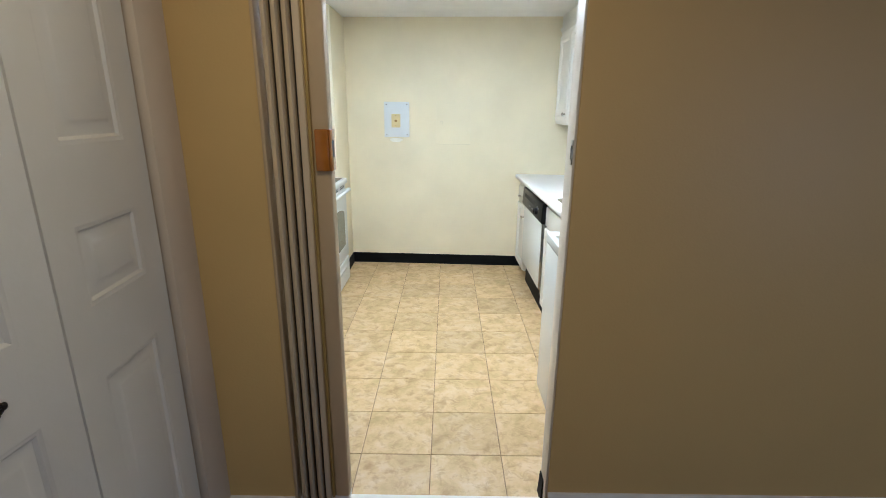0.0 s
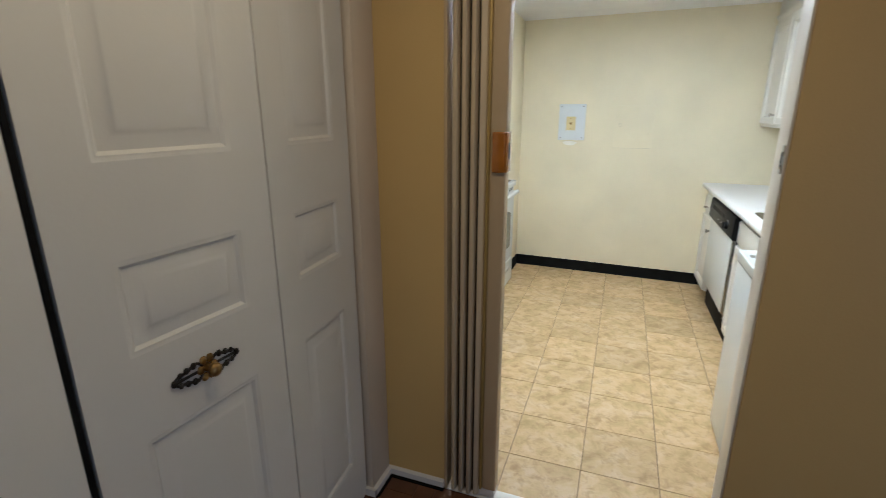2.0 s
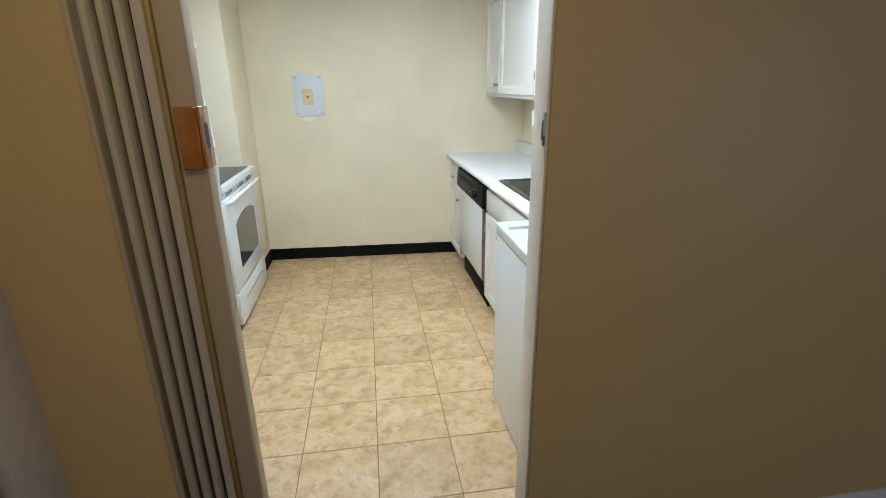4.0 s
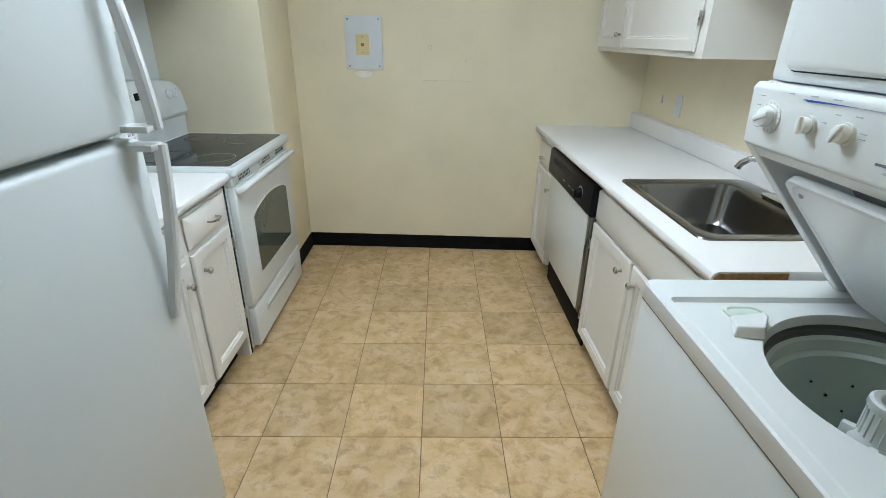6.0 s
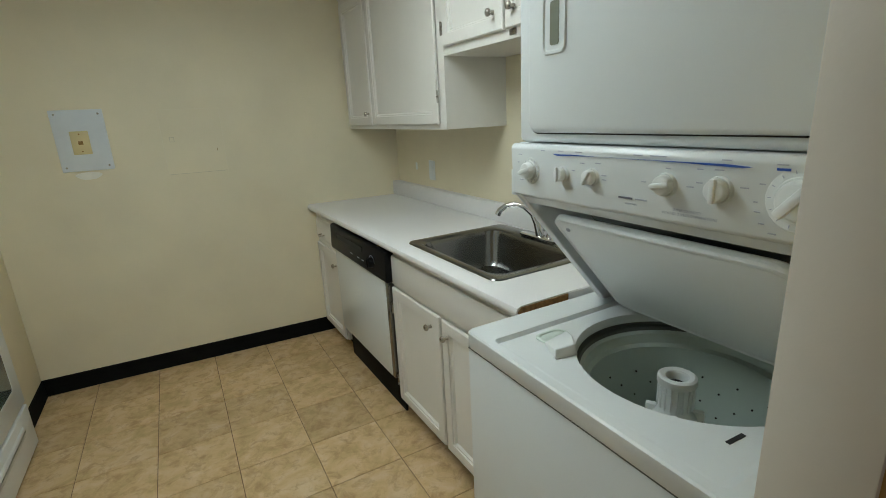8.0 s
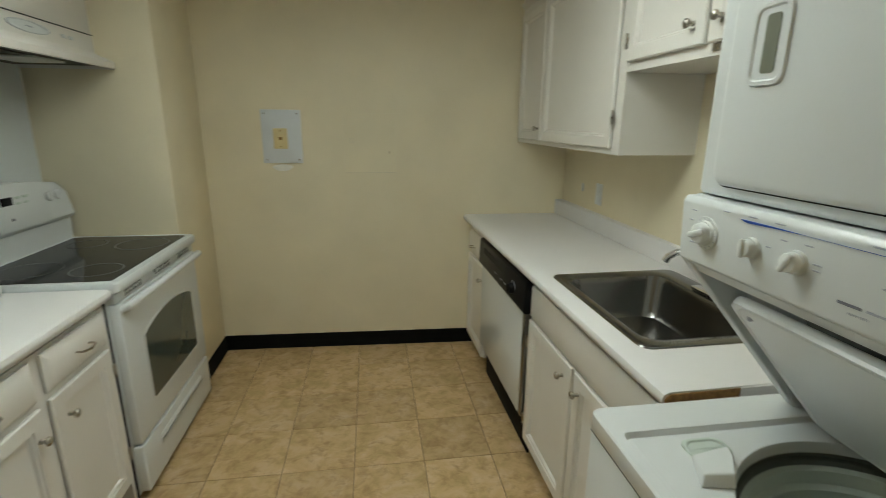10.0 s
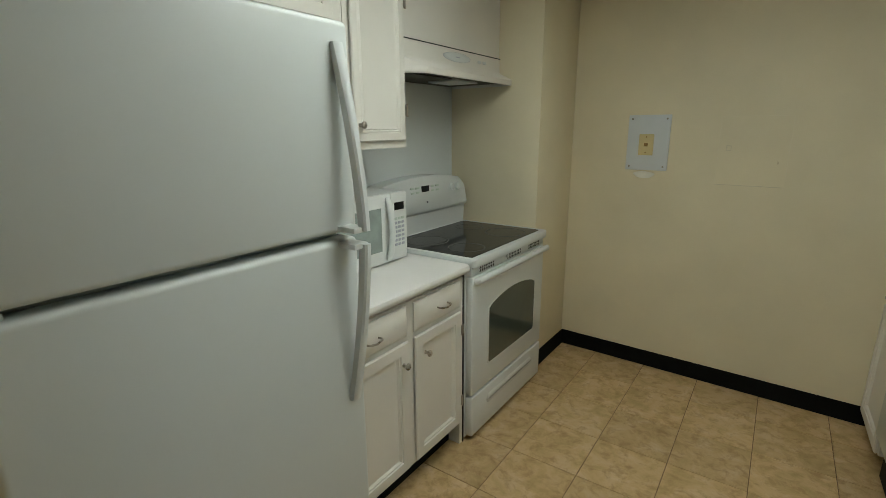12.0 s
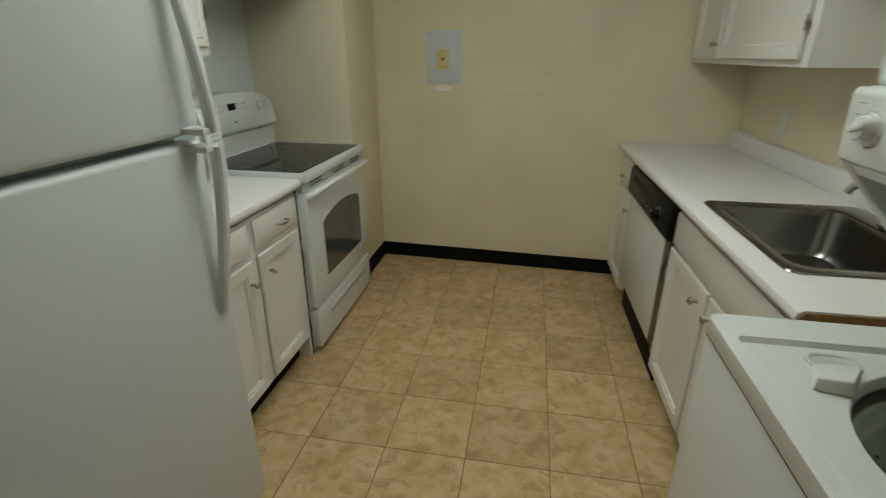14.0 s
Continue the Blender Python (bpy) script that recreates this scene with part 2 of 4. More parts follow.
def lathe_x(x, y, z, r_out, r_in, n=32):
    """A thin flat ring lying against an upright face, looking along -x."""
    return loft([[(x - d, y + r * math.cos(2 * math.pi * i / n), z + r * math.sin(2 * math.pi * i / n)) for i in range(n)] for r, d in ((r_out, 0.0), (r_out, 0.0012), (r_in, 0.0012), (r_in, 0.0))], cap=False)


def merge(*bms):
    out = bms[0]
    for other in bms[1:]:
        me = bpy.data.meshes.new("tmp")
        other.to_mesh(me)
        other.free()
        out.from_mesh(me)
        bpy.data.meshes.remove(me)
    return out


def soften(bm, r, seg=2):
    bmesh.ops.bevel(bm, geom=[e for e in bm.edges if len(e.link_faces) == 2 and e.calc_face_angle(0) > 0.5], offset=r, segments=seg, profile=0.5, affect="EDGES")
    return bm


def moved(bm, m):
    bmesh.ops.transform(bm, matrix=m, verts=bm.verts)
    return bm


def place(o, u, v, n):
    """A board's own axes: u along, v up, n out of its face."""
    o, u, v, n = Vector(o), Vector(u), Vector(v), Vector(n)
    return lambda a, b, d: o + a * u + b * v + d * n


def panel(at, u0, u1, v0, v1, steps):
    """Nested rectangles, each (inset, depth), from the rim to the filled middle."""
    bm = bmesh.new()
    rows = [[bm.verts.new(at(a, b, d)) for a, b in ((u0 + i, v0 + i), (u1 - i, v0 + i), (u1 - i, v1 - i), (u0 + i, v1 - i))] for i, d in steps]
    for p, q in zip(rows, rows[1:]):
        for i in range(4):
            bm.faces.new((p[i], p[(i + 1) % 4], q[(i + 1) % 4], q[i]))
    bm.faces.new(rows[-1])
    return bm


def origin(ob):
    total = Vector()
    while ob:
        total += ob.location
        ob = ob.parent
    return total


def mesh_of(name, bm, material, shift=(0, 0, 0), sharp=38):
    bmesh.ops.translate(bm, vec=-Vector(shift), verts=bm.verts)
    me = bpy.data.meshes.new(name)
    bm.to_mesh(me)
    bm.free()
    me.materials.append(material)
    me.polygons.foreach_set("use_smooth", [p.area < 0.006 for p in me.polygons])
    me.set_sharp_from_angle(angle=radians(sharp))
    return me


def thing(name, base, label, category, group=""):
    ob = new(name)
    ob.location = base
    ob.empty_display_size = 0.05
    return tagged(ob, label, category, group)


def part(name, bm, material, parent, label=""):
    ob = new(name, mesh_of(name, bm, material, origin(parent)))
    ob.parent = parent
    return tagged(ob, label)


def single(name, bm, material, label, category, kind="", group=""):
    return tagged(new(name, mesh_of(name, bm, material)), label, category, group, kind)


def structure(name, bm, material, label, category="wall"):
    return single(name, bm, material, label, category, "structure")


# ---- the shell ----
END_SKEW = radians(-2.7)      # the end wall runs a little towards the camera on its right
RUN_SKEW = radians(1.0)       # and so does the sink counter


def turned(ob, pivot, angle):
    """Turn a finished thing about an upright axis through pivot."""
    ob.matrix_world = Matrix.Translation((*pivot, 0)) @ Matrix.Rotation(angle, 4, "Z") @ Matrix.Translation((-pivot[0], -pivot[1], 0)) @ ob.matrix_world
    return ob


def on_end_wall(ob):
    bpy.context.view_layer.update()
    return turned(ob, (-0.86, Y_END), END_SKEW)


def in_sink_run(ob):
    bpy.context.view_layer.update()
    return turned(ob, (0.740, 2.356), RUN_SKEW)


on_end_wall(structure("wall_end", box(-1.7, 1.6, Y_END, Y_END + 0.12, 0, 2.5), CREAM, "cream painted end wall of the kitchen"))
structure("wall_right", box(X_RIGHT, X_RIGHT + 0.12, Y_DOOR, Y_END - 0.06, 0, 2.5), CREAM, "cream painted wall behind the sink counter")
structure("wall_left", box(X_LEFT - 0.12, X_LEFT, Y_DOOR, Y_END, 0, 2.5), CREAM, "cream painted wall behind the stove and fridge")
structure("wall_wing", soften(box(X_LEFT, -0.86, 4.03, Y_END, 0, Z_CEIL), 0.006), CREAM, "cream painted wall stub beside the stove")
structure("ceiling_kitchen", box(X_LEFT, X_RIGHT, Y_DOOR, Y_END, Z_CEIL, Z_CEIL + 0.1), CEIL, "white painted kitchen ceiling", "ceiling")
structure("wall_door_right", box(X_JAMB_R, 3.2, Y_HALL, Y_DOOR, 0, 2.5), TAN, "tan painted hall wall beside the kitchen doorway")
structure("wall_door_left", box(-1.6, X_JAMB_L - 0.012, Y_HALL, Y_DOOR, 0, 2.5), TAN, "narrow tan painted wall by the folding door")
structure("wall_door_head", box(X_JAMB_L - 0.012, X_JAMB_R, Y_HALL, Y_DOOR, 2.06, 2.5), TAN, "tan wall above the kitchen doorway")
structure("wall_closet_stub", soften(box(-0.775, -0.745, 1.352, Y_HALL, 0, 2.5), 0.002), STUB, "beige painted stub between closet and doorway wall")
structure("wall_closet_head", box(-0.80, -0.745, -0.46, 1.352, 2.05, 2.5), TAN, "tan wall above the closet doors")
structure("wall_closet_back", box(-1.6, -1.5, -3.2, Y_HALL, 0, 2.5), TAN, "tan wall inside the closet")
structure("wall_hall_left", box(-0.80, -0.745, -3.2, -0.46, 0, 2.5), TAN, "tan painted hall wall beyond the closet")
WY, WH0, WH1 = (-2.3, -0.9), 0.40, 1.85      # the hall's window, unseen and added to let daylight in
structure("wall_hall_right", merge(box(3.2, 3.32, -3.2, WY[0], 0, 2.5), box(3.2, 3.32, WY[1], Y_DOOR, 0, 2.5), box(3.2, 3.32, WY[0], WY[1], 0, WH0), box(3.2, 3.32, WY[0], WY[1], WH1, 2.5)), TAN, "tan painted wall with an added window at the end of the hall")
structure("wall_hall_back", box(-0.8, 3.32, -3.32, -3.2, 0, 2.5), TAN, "tan painted wall behind the hall")
structure("ceiling_hall", box(-1.5, 3.2, -3.2, Y_HALL, Z_HALL, Z_HALL + 0.1), CEIL, "white painted hall ceiling", "ceiling")
structure("window_1", merge(box(3.23, 3.29, WY[0], WY[0] + 0.05, WH0, WH1), box(3.23, 3.29, WY[1] - 0.05, WY[1], WH0, WH1), box(3.23, 3.29, WY[0] + 0.05, WY[1] - 0.05, WH0, WH0 + 0.05), box(3.23, 3.29, WY[0] + 0.05, WY[1] - 0.05, WH1 - 0.05, WH1)), TRIM, "white framed window, unseen, added for hall daylight", "window")

# folding-door jamb boards
structure("trim_jamb_right", soften(box(X_JAMB_R - 0.008, X_JAMB_R, Y_HALL + 0.004, Y_DOOR + 0.004, 0.0, 2.06), 0.002), JAMB, "beige painted doorway jamb board", "trim")
structure("trim_jamb_left", soften(box(X_JAMB_L - 0.012, X_JAMB_L, Y_HALL - 0.004, Y_DOOR + 0.004, 0.0, 2.06), 0.003), FOLD_BROWN, "brown jamb strip of the folding door", "trim")
strike = thing("strike_plate", (X_JAMB_R - 0.008, 1.506, 1.27), "dull metal strike plate on the beige door jamb", "strike plate")
part("plate", soften(box(X_JAMB_R - 0.0115, X_JAMB_R - 0.008, 1.496, 1.516, 1.288, 1.362), 0.001), NICKEL, strike)
part("slot", box(X_JAMB_R - 0.0125, X_JAMB_R - 0.0114, 1.502, 1.511, 1.305, 1.345), DARK, strike)

# vinyl base in the kitchen, painted base in the hall
cove = [(0, 0), (-0.012, 0), (-0.007, 0.012), (-0.004, 0.092), (0, 0.095)]
on_end_wall(structure("baseboard_end", prism("x", -0.86, 0.83, [(Y_END + u, z) for u, z in cove]), BLACK_RUBBER, "black vinyl cove base on the end wall", "baseboard"))
structure("baseboard_wing", prism("y", 4.04, Y_END, [(-0.86 - u, z) for u, z in cove]), BLACK_RUBBER, "black vinyl cove base on the wall stub", "baseboard")
structure("baseboard_jamb", prism("y", 1.528, 1.584, [(X_JAMB_R - 0.008 + u, z) for u, z in ((0, 0), (-0.010, 0), (-0.004, 0.092), (0, 0.095))]), BLACK_RUBBER, "black vinyl base wrapped round the jamb", "baseboard")
skirt = [(0, 0.022), (-0.014, 0.022), (-0.014, 0.066), (-0.008, 0.076), (0, 0.078)]
shoe = [(0, 0), (-0.020, 0), (-0.018, 0.014), (-0.010, 0.022), (0, 0.022)]
LOW = 0.55       # the base on the left is lower
for nm, x0, x1, f in (("right", X_JAMB_R, 3.2, 1.0), ("left", -0.745, X_JAMB_L - 0.012, LOW)):
    structure("baseboard_hall_" + nm, prism("x", x0, x1, [(Y_HALL + u, z * f) for u, z in skirt]), TRIM, "white painted hall baseboard", "baseboard")
    structure("trim_shoe_" + nm, prism("x", x0, x1, [(Y_HALL + u, z * f) for u, z in shoe]), BLACK_RUBBER, "black shoe strip under the baseboard", "trim")
structure("baseboard_stub", merge(prism("y", 1.342, Y_HALL - 0.014, [(-0.745 - u, z * LOW) for u, z in skirt]), box(-0.775, -0.731, 1.338, 1.352, 0.022 * LOW, 0.078 * LOW)), TRIM, "white baseboard round the closet stub", "baseboard")
structure("trim_shoe_stub", prism("y", 1.352, Y_HALL - 0.02, [(-0.745 - u, z * LOW) for u, z in shoe]), BLACK_RUBBER, "black shoe strip at the closet stub", "trim")
structure("threshold", prism("x", X_JAMB_L, X_JAMB_R - 0.008, [(1.488, 0.0), (1.488, 0.005), (1.497, 0.011), (1.535, 0.011), (1.545, 0.004), (1.545, 0.0)]), TRIM, "pale threshold strip between parquet and tile", "trim")


# ---- closet doors ----
def bifold_leaf(door, a, b, z0=0.02, z1=2.03):
    """One moulded leaf from a to b (plan points), facing the hall."""
    a, b = Vector((*a, z0)), Vector((*b, z0))
    u = (b - a).normalized()
    n = Vector((0, 0, 1)).cross(u)
    if n.x < 0:
        n = -n
    w, h = (b - a).length, z1 - z0
    at = place(a, u, (0, 0, 1), n)
    s, bands = 0.095, ((0.20, 0.812), (0.990, 1.175), (1.347, 1.90))
    groove = ((0, 0), (0.005, -0.002), (0.010, -0.002), (0.017, -0.008), (0.040, -0.007), (0.048, -0.002), (0.054, -0.001))
    bms = [panel(at, s, w - s, v0, v1, groove) for v0, v1 in bands]
    cuts = [0.0] + [v for band in bands for v in band] + [h]
    face = bmesh.new()

    def quad(u0, u1, v0, v1):
        face.faces.new([face.verts.new(at(p, q, 0)) for p, q in ((u0, v0), (u1, v0), (u1, v1), (u0, v1))])
    quad(0.0035, s, 0, h)
    quad(w - s, w - 0.0035, 0, h)
    for v0, v1 in zip(cuts[::2], cuts[1::2]):
        quad(s, w - s, v0, v1)
    rim = panel(at, 0.0035, w - 0.0035, 0, h, ((0, 0.0), (0, -0.032)))
    bm = merge(face, rim, *bms)
    bmesh.ops.recalc_face_normals(bm, faces=bm.faces)
    return part("leaf", bm, DOOR_WHITE, door), at, w


def ornate_knob(leaf, at, uc, vc):
    """A pierced black back plate with a brass rose and knob."""
    strips = []
    for sgn in (-1, 1):
        for k in range(2):
            up = 1 if k else -1
            pts = [at(uc + sgn * (0.012 + 0.066 * f), vc + up * (0.021 * math.sin(math.pi * (0.15 + 0.85 * f)) * (1 - 0.35 * f) + 0.004 * math.sin(9 * f)), 0.0035) for f in (i / 12 for i in range(13))]
            strips.append(tube(pts, 0.0034, 6))
        for f, rr in ((0.30, 0.008), (0.55, 0.0075), (0.78, 0.0065), (1.0, 0.008)):
            for up in (-1, 1) if f < 0.9 else (0,):
                c = at(uc + sgn * (0.012 + 0.066 * f), vc + up * 0.019 * (1.15 - f * 0.7), 0.0035)
                strips.append(ball(c, rr, 0.6, 0.9, 1.0, 8))
        strips.append(tube([at(uc + sgn * 0.02, vc, 0.003), at(uc + sgn * 0.078, vc, 0.003)], 0.003, 6))
    plate = part("back_plate", merge(*strips), IRON, leaf, "pierced black iron back plate")
    n = at(0, 0, 1) - at(0, 0, 0)
    rose = [ball(at(uc + 0.016 * math.cos(t), vc + 0.022 * math.sin(t), 0.004), 0.010, 0.5, 1, 1, 8) for t in (i * math.pi / 3 for i in range(6))]
    c = at(uc, vc, 0)
    rose += [rod(c, c + 0.022 * n, 0.010, 0.007), ball(c + 0.028 * n, 0.0155, 0.75, 1, 1)]
    part("knob", merge(*rose), BRASS, leaf, "brass knob on a cast rose")


for name, pts, knob_leaf, label in (("closet_door", ((-0.772, 1.350), (-0.736, 0.922), (-0.776, 0.452)), 1, "white moulded bifold closet door, slightly folded, with ornate knob"),
                                    ("closet_door", ((-0.776, 0.441), (-0.720, 0.000), (-0.772, -0.440)), 0, "white moulded bifold closet door beside a dark gap")):
    door = thing(name, (-0.75, sum(p[1] for p in pts) / 3, 0.0), label, "closet door", "bifold closet doors")
    for i in range(2):
        leaf, at, w = bifold_leaf(door, pts[i], pts[i + 1])
        if i == knob_leaf:
            ornate_knob(leaf, at, w * (0.485 if i else 0.47), 0.900 if i else 0.885)
part("gap_shade", box(-0.806, -0.7765, 0.4415, 0.4515, 0.02, 2.03), BLACK_RUBBER, door, "black strip standing in for shade between the doors")
structure("trim_closet_track", box(-0.80, -0.76, -0.46, 1.352, 2.034, 2.05), TRIM, "white closet door track", "trim")

# ---- accordion door, folded to one side ----
acc = thing("folding_door", (-0.392, 1.53, 0.0), "beige vinyl accordion door folded open, gold edge strip", "folding door")
xs = [-0.470, -0.440, -0.410]
for x in xs:
    part("fold", soften(prism("z", 0.015, 2.04, [(x, 1.478), (x + 0.014, 1.474), (x + 0.017, 1.50), (x + 0.015, 1.575), (x + 0.006, 1.575), (x + 0.001, 1.50)]), 0.002), FOLD, acc)
part("fold_shade", merge(*[box(x + 0.014, x + 0.030, 1.505, 1.57, 0.015, 2.04) for x in [-0.486] + xs]), DARK, acc, "dark fill standing in for shade between the folds")
part("end_fold", soften(prism("z", 0.015, 2.04, [(-0.382, 1.480), (-0.362, 1.486), (-0.355, 1.51), (-0.357, 1.57), (-0.384, 1.57)]), 0.003), FOLD, acc)
part("edge_strip", soften(box(-0.357, -0.348, 1.478, 1.560, 0.05, 2.04), 0.003), GOLD, acc, "gold coloured edge strip")
post = part("lead_post", soften(box(-0.348, -0.296, 1.484, 1.536, 0.05, 2.04), 0.006, 3), FOLD_BROWN, acc, "tan vinyl lead post")
part("latch", soften(merge(box(-0.338, -0.297, 1.470, 1.484, 1.264, 1.388, 0.004), box(-0.2965, -0.290, 1.474, 1.530, 1.264, 1.388, 0.002)), 0.001), AMBER, post, "translucent amber plastic latch pull")
part("latch_slot", box(-0.2905, -0.2892, 1.49, 1.51, 1.305, 1.355), DARK, post, "dark latch slot")
part("bottom_guide", soften(box(-0.362, -0.30, 1.49, 1.545, 0.012, 0.05), 0.004), TRIM, acc, "white plastic bottom guide")

# ---- ceiling lamps ----
kl = thing("ceiling_light", (KITCHEN_LAMP[0], KITCHEN_LAMP[1], Z_CEIL), "flat white fluorescent panel light on the kitchen ceiling", "ceiling light")
lx, ly = KITCHEN_LAMP
part("pan", soften(box(lx - 0.61, lx + 0.61, ly - 0.31, ly + 0.31, Z_CEIL - 0.030, Z_CEIL), 0.003), APPLIANCE, kl)
part("diffuser", soften(box(lx - 0.58, lx + 0.58, ly - 0.28, ly + 0.28, Z_CEIL - 0.034, Z_CEIL - 0.0302), 0.001), DIFFUSER, kl)
hl = thing("ceiling_light", (*HALL_LAMP, Z_HALL), "small frosted dome light on the hall ceiling", "ceiling light")
part("base", rod((*HALL_LAMP, Z_HALL), (*HALL_LAMP, Z_HALL - 0.03), 0.14, 0.14, 28), NICKEL, hl)
part("shade", lathe([(0.13, Z_HALL - 0.03), (0.12, Z_HALL - 0.06), (0.08, Z_HALL - 0.085), (0.01, Z_HALL - 0.095)], HALL_LAMP), BULB_GLASS, hl)


# ---- cabinet fronts ----
FRONT = ((0.009, -0.020), (0, -0.011), (0, -0.004), (0.004, 0.0), (0.044, 0.0), (0.046, -0.005), (0.052, -0.006), (0.057, -0.0145), (0.066, -0.0145))
DRAWER = ((0.006, -0.022), (0, -0.018), (0.001, -0.0125), (0.021, 0.0))


def knob(parent, c, n):
    c, n = Vector(c), Vector(n)
    part("knob", merge(rod(c, c + 0.016 * n, 0.008, 0.0045, 14), ball(c + 0.022 * n, 0.0135, 1 if abs(n.x) < 0.5 else 0.7, 1, 1, 14)), NICKEL, parent, "round nickel knob")


def pull(parent, c, n, half=0.034):
    c, n = Vector(c), Vector(n)
    s = Vector((0, 1, 0))
    pts = [c - half * s, c - half * s + 0.016 * n, c - (half - 0.006) * s + 0.024 * n, c + 0.027 * n - Vector((0, 0, 0.004)), c + (half - 0.006) * s + 0.024 * n, c + half * s + 0.016 * n, c + half * s]
    part("pull", tube(pts, 0.0038, 8), NICKEL, parent, "bent wire nickel pull")


def hinge(parent, x, y, z, n):
    part("hinge", merge(soften(box(x, x + 0.004 * n, y - 0.006, y + 0.006, z - 0.024, z + 0.024), 0.001), rod((x + 0.005 * n, y, z - 0.026), (x + 0.005 * n, y, z + 0.026), 0.0038, n=8)), NICKEL, parent, "worn metal hinge")


def front(parent, name, x, n, y0, y1, z0, z1, steps=FRONT):
    """A door or drawer front with its face at x, looking along n (+1 or -1)."""
    at = place((x, y0, z0), (0, 1, 0), (0, 0, 1), (n, 0, 0))
    bm = panel(at, 0, y1 - y0, 0, z1 - z0, steps)
    bmesh.ops.recalc_face_normals(bm, faces=bm.faces)
    if (bm.faces[:][-1].normal.x > 0) != (n > 0):
        bmesh.ops.reverse_faces(bm, faces=bm.faces)
    return part(name, bm, CABINET, parent)


# right-hand base units
XF = 0.772      # face frames
XD = 0.757      # door faces


def base_unit(name, y0, y1, label, xface, xback, n, toe):
    c = thing(name, ((xface + xback) / 2, (y0 + y1) / 2, 0), label, "base cabinet", "kitchen base cabinets")
    lo, hi = sorted((xface, xback))
    part("body", box(lo, hi, y0, y1, toe, 0.822), CABINET, c)
    part("top_strip", box(lo + (0.03 if n < 0 else 0), hi - (0.03 if n > 0 else 0), y0 + 0.004, y1 - 0.004, 0.822, 0.846 if n < 0 else 0.838), CABINET_IN, c)
    part("toe_kick", box(lo + (0.06 if n < 0 else 0), hi - (0.06 if n > 0 else 0), y0, y1 - (0.022 if n > 0 else 0), 0.0, toe - 0.001), BLACK_RUBBER, c, "black recessed toe kick")
    return c


c1 = base_unit("base_cabinet", 4.046, 4.462, "narrow off-white base cabinet with one drawer", XF, X_RIGHT, -1, 0.085)
d = front(c1, "drawer_front", XD, -1, 4.066, 4.455, 0.665, 0.800, DRAWER)
pull(d, (XD, 4.30, 0.712), (-1, 0, 0), 0.026)
d = front(c1, "door", XD, -1, 4.062, 4.455, 0.085, 0.640)
knob(d, (XD, 4.095, 0.560), (-1, 0, 0))
in_sink_run(c1)

c2 = thing("sink_cabinet", (1.05, 2.83, 0), "off-white sink base cabinet with two doors", "base cabinet", "kitchen base cabinets")
part("face_frame", merge(box(XF, XF + 0.02, 2.364, 2.42, 0.085, 0.822), box(XF, XF + 0.02, 3.262, 3.288, 0.085, 0.822), box(XF, XF + 0.02, 2.42, 3.262, 0.655, 0.822), box(XF, XF + 0.02, 2.835, 2.875, 0.085, 0.655), box(XF, XF + 0.02, 2.42, 3.262, 0.085, 0.11)), CABINET, c2)
part("side", box(XF + 0.02, X_RIGHT - 0.002, 2.364, 2.38, 0.085, 0.846), CABINET, c2)
part("side", box(XF + 0.02, X_RIGHT - 0.04, 3.272, 3.288, 0.085, 0.846), CABINET, c2)
part("top_rail", box(XF + 0.003, XF + 0.02, 2.38, 3.272, 0.822, 0.846), CABINET, c2)
part("floor_board", box(XF + 0.02, X_RIGHT - 0.04, 2.38, 3.272, 0.09, 0.106), CABINET_IN, c2)
part("toe_kick", box(XF + 0.06, XF + 0.08, 2.364, 3.288, 0.0, 0.084), BLACK_RUBBER, c2, "black recessed toe kick")
front(c2, "false_front", XD, -1, 2.40, 3.280, 0.682, 0.816, ((0.008, -0.018), (0, -0.010), (0, -0.004), (0.006, 0.0)))
d = front(c2, "door", XD, -1, 2.858, 3.280, 0.095, 0.664)
knob(d, (XD, 2.921, 0.605), (-1, 0, 0))
hinge(d, XD + 0.004, 3.286, 0.56, -1)
hinge(d, XD + 0.004, 3.286, 0.19, -1)
d = front(c2, "door", XD, -1, 2.42, 2.838, 0.095, 0.664)
knob(d, (XD, 2.795, 0.605), (-1, 0, 0))
in_sink_run(c2)

# dishwasher
dw = thing("dishwasher", (1.0, 3.66, 0), "white dishwasher with a black control panel", "dishwasher")
part("body", box(0.80, X_RIGHT - 0.04, 3.294, 4.040, 0.10, 0.845), BLACK, dw)
part("door", soften(box(0.744, 0.789, 3.328, 4.036, 0.192, 0.686), 0.006), APPLIANCE, dw)
part("side_trim", soften(box(0.746, 0.789, 3.296, 3.326, 0.192, 0.686), 0.003), STEEL, dw, "bare metal edge trim")
cp = part("control_panel", soften(prism("y", 3.262, 4.034, [(0.770, 0.690), (0.731, 0.690), (0.724, 0.704), (0.730, 0.828), (0.742, 0.836), (0.770, 0.836)]), 0.004), BLACK, dw, "black control panel")
part("dial", merge(rod((0.729, 3.42, 0.752), (0.706, 3.42, 0.752), 0.026, 0.022, 24, 0.003), box(0.699, 0.708, 3.416, 3.424, 0.732, 0.772, 0.002)), BLACK, cp)
part("dial_ring", lathe_x(0.7275, 3.42, 0.752, 0.034, 0.031), PRINT, cp, "thin pale dial scale")
part("handle_recess", box(0.7255, 0.7290, 3.54, 3.93, 0.772, 0.800), DARK, cp)
for y in (3.52, 3.58, 3.68):
    part("label_mark", box(0.7250, 0.7272, y, y + 0.03, 0.732, 0.737), PRINT, cp)
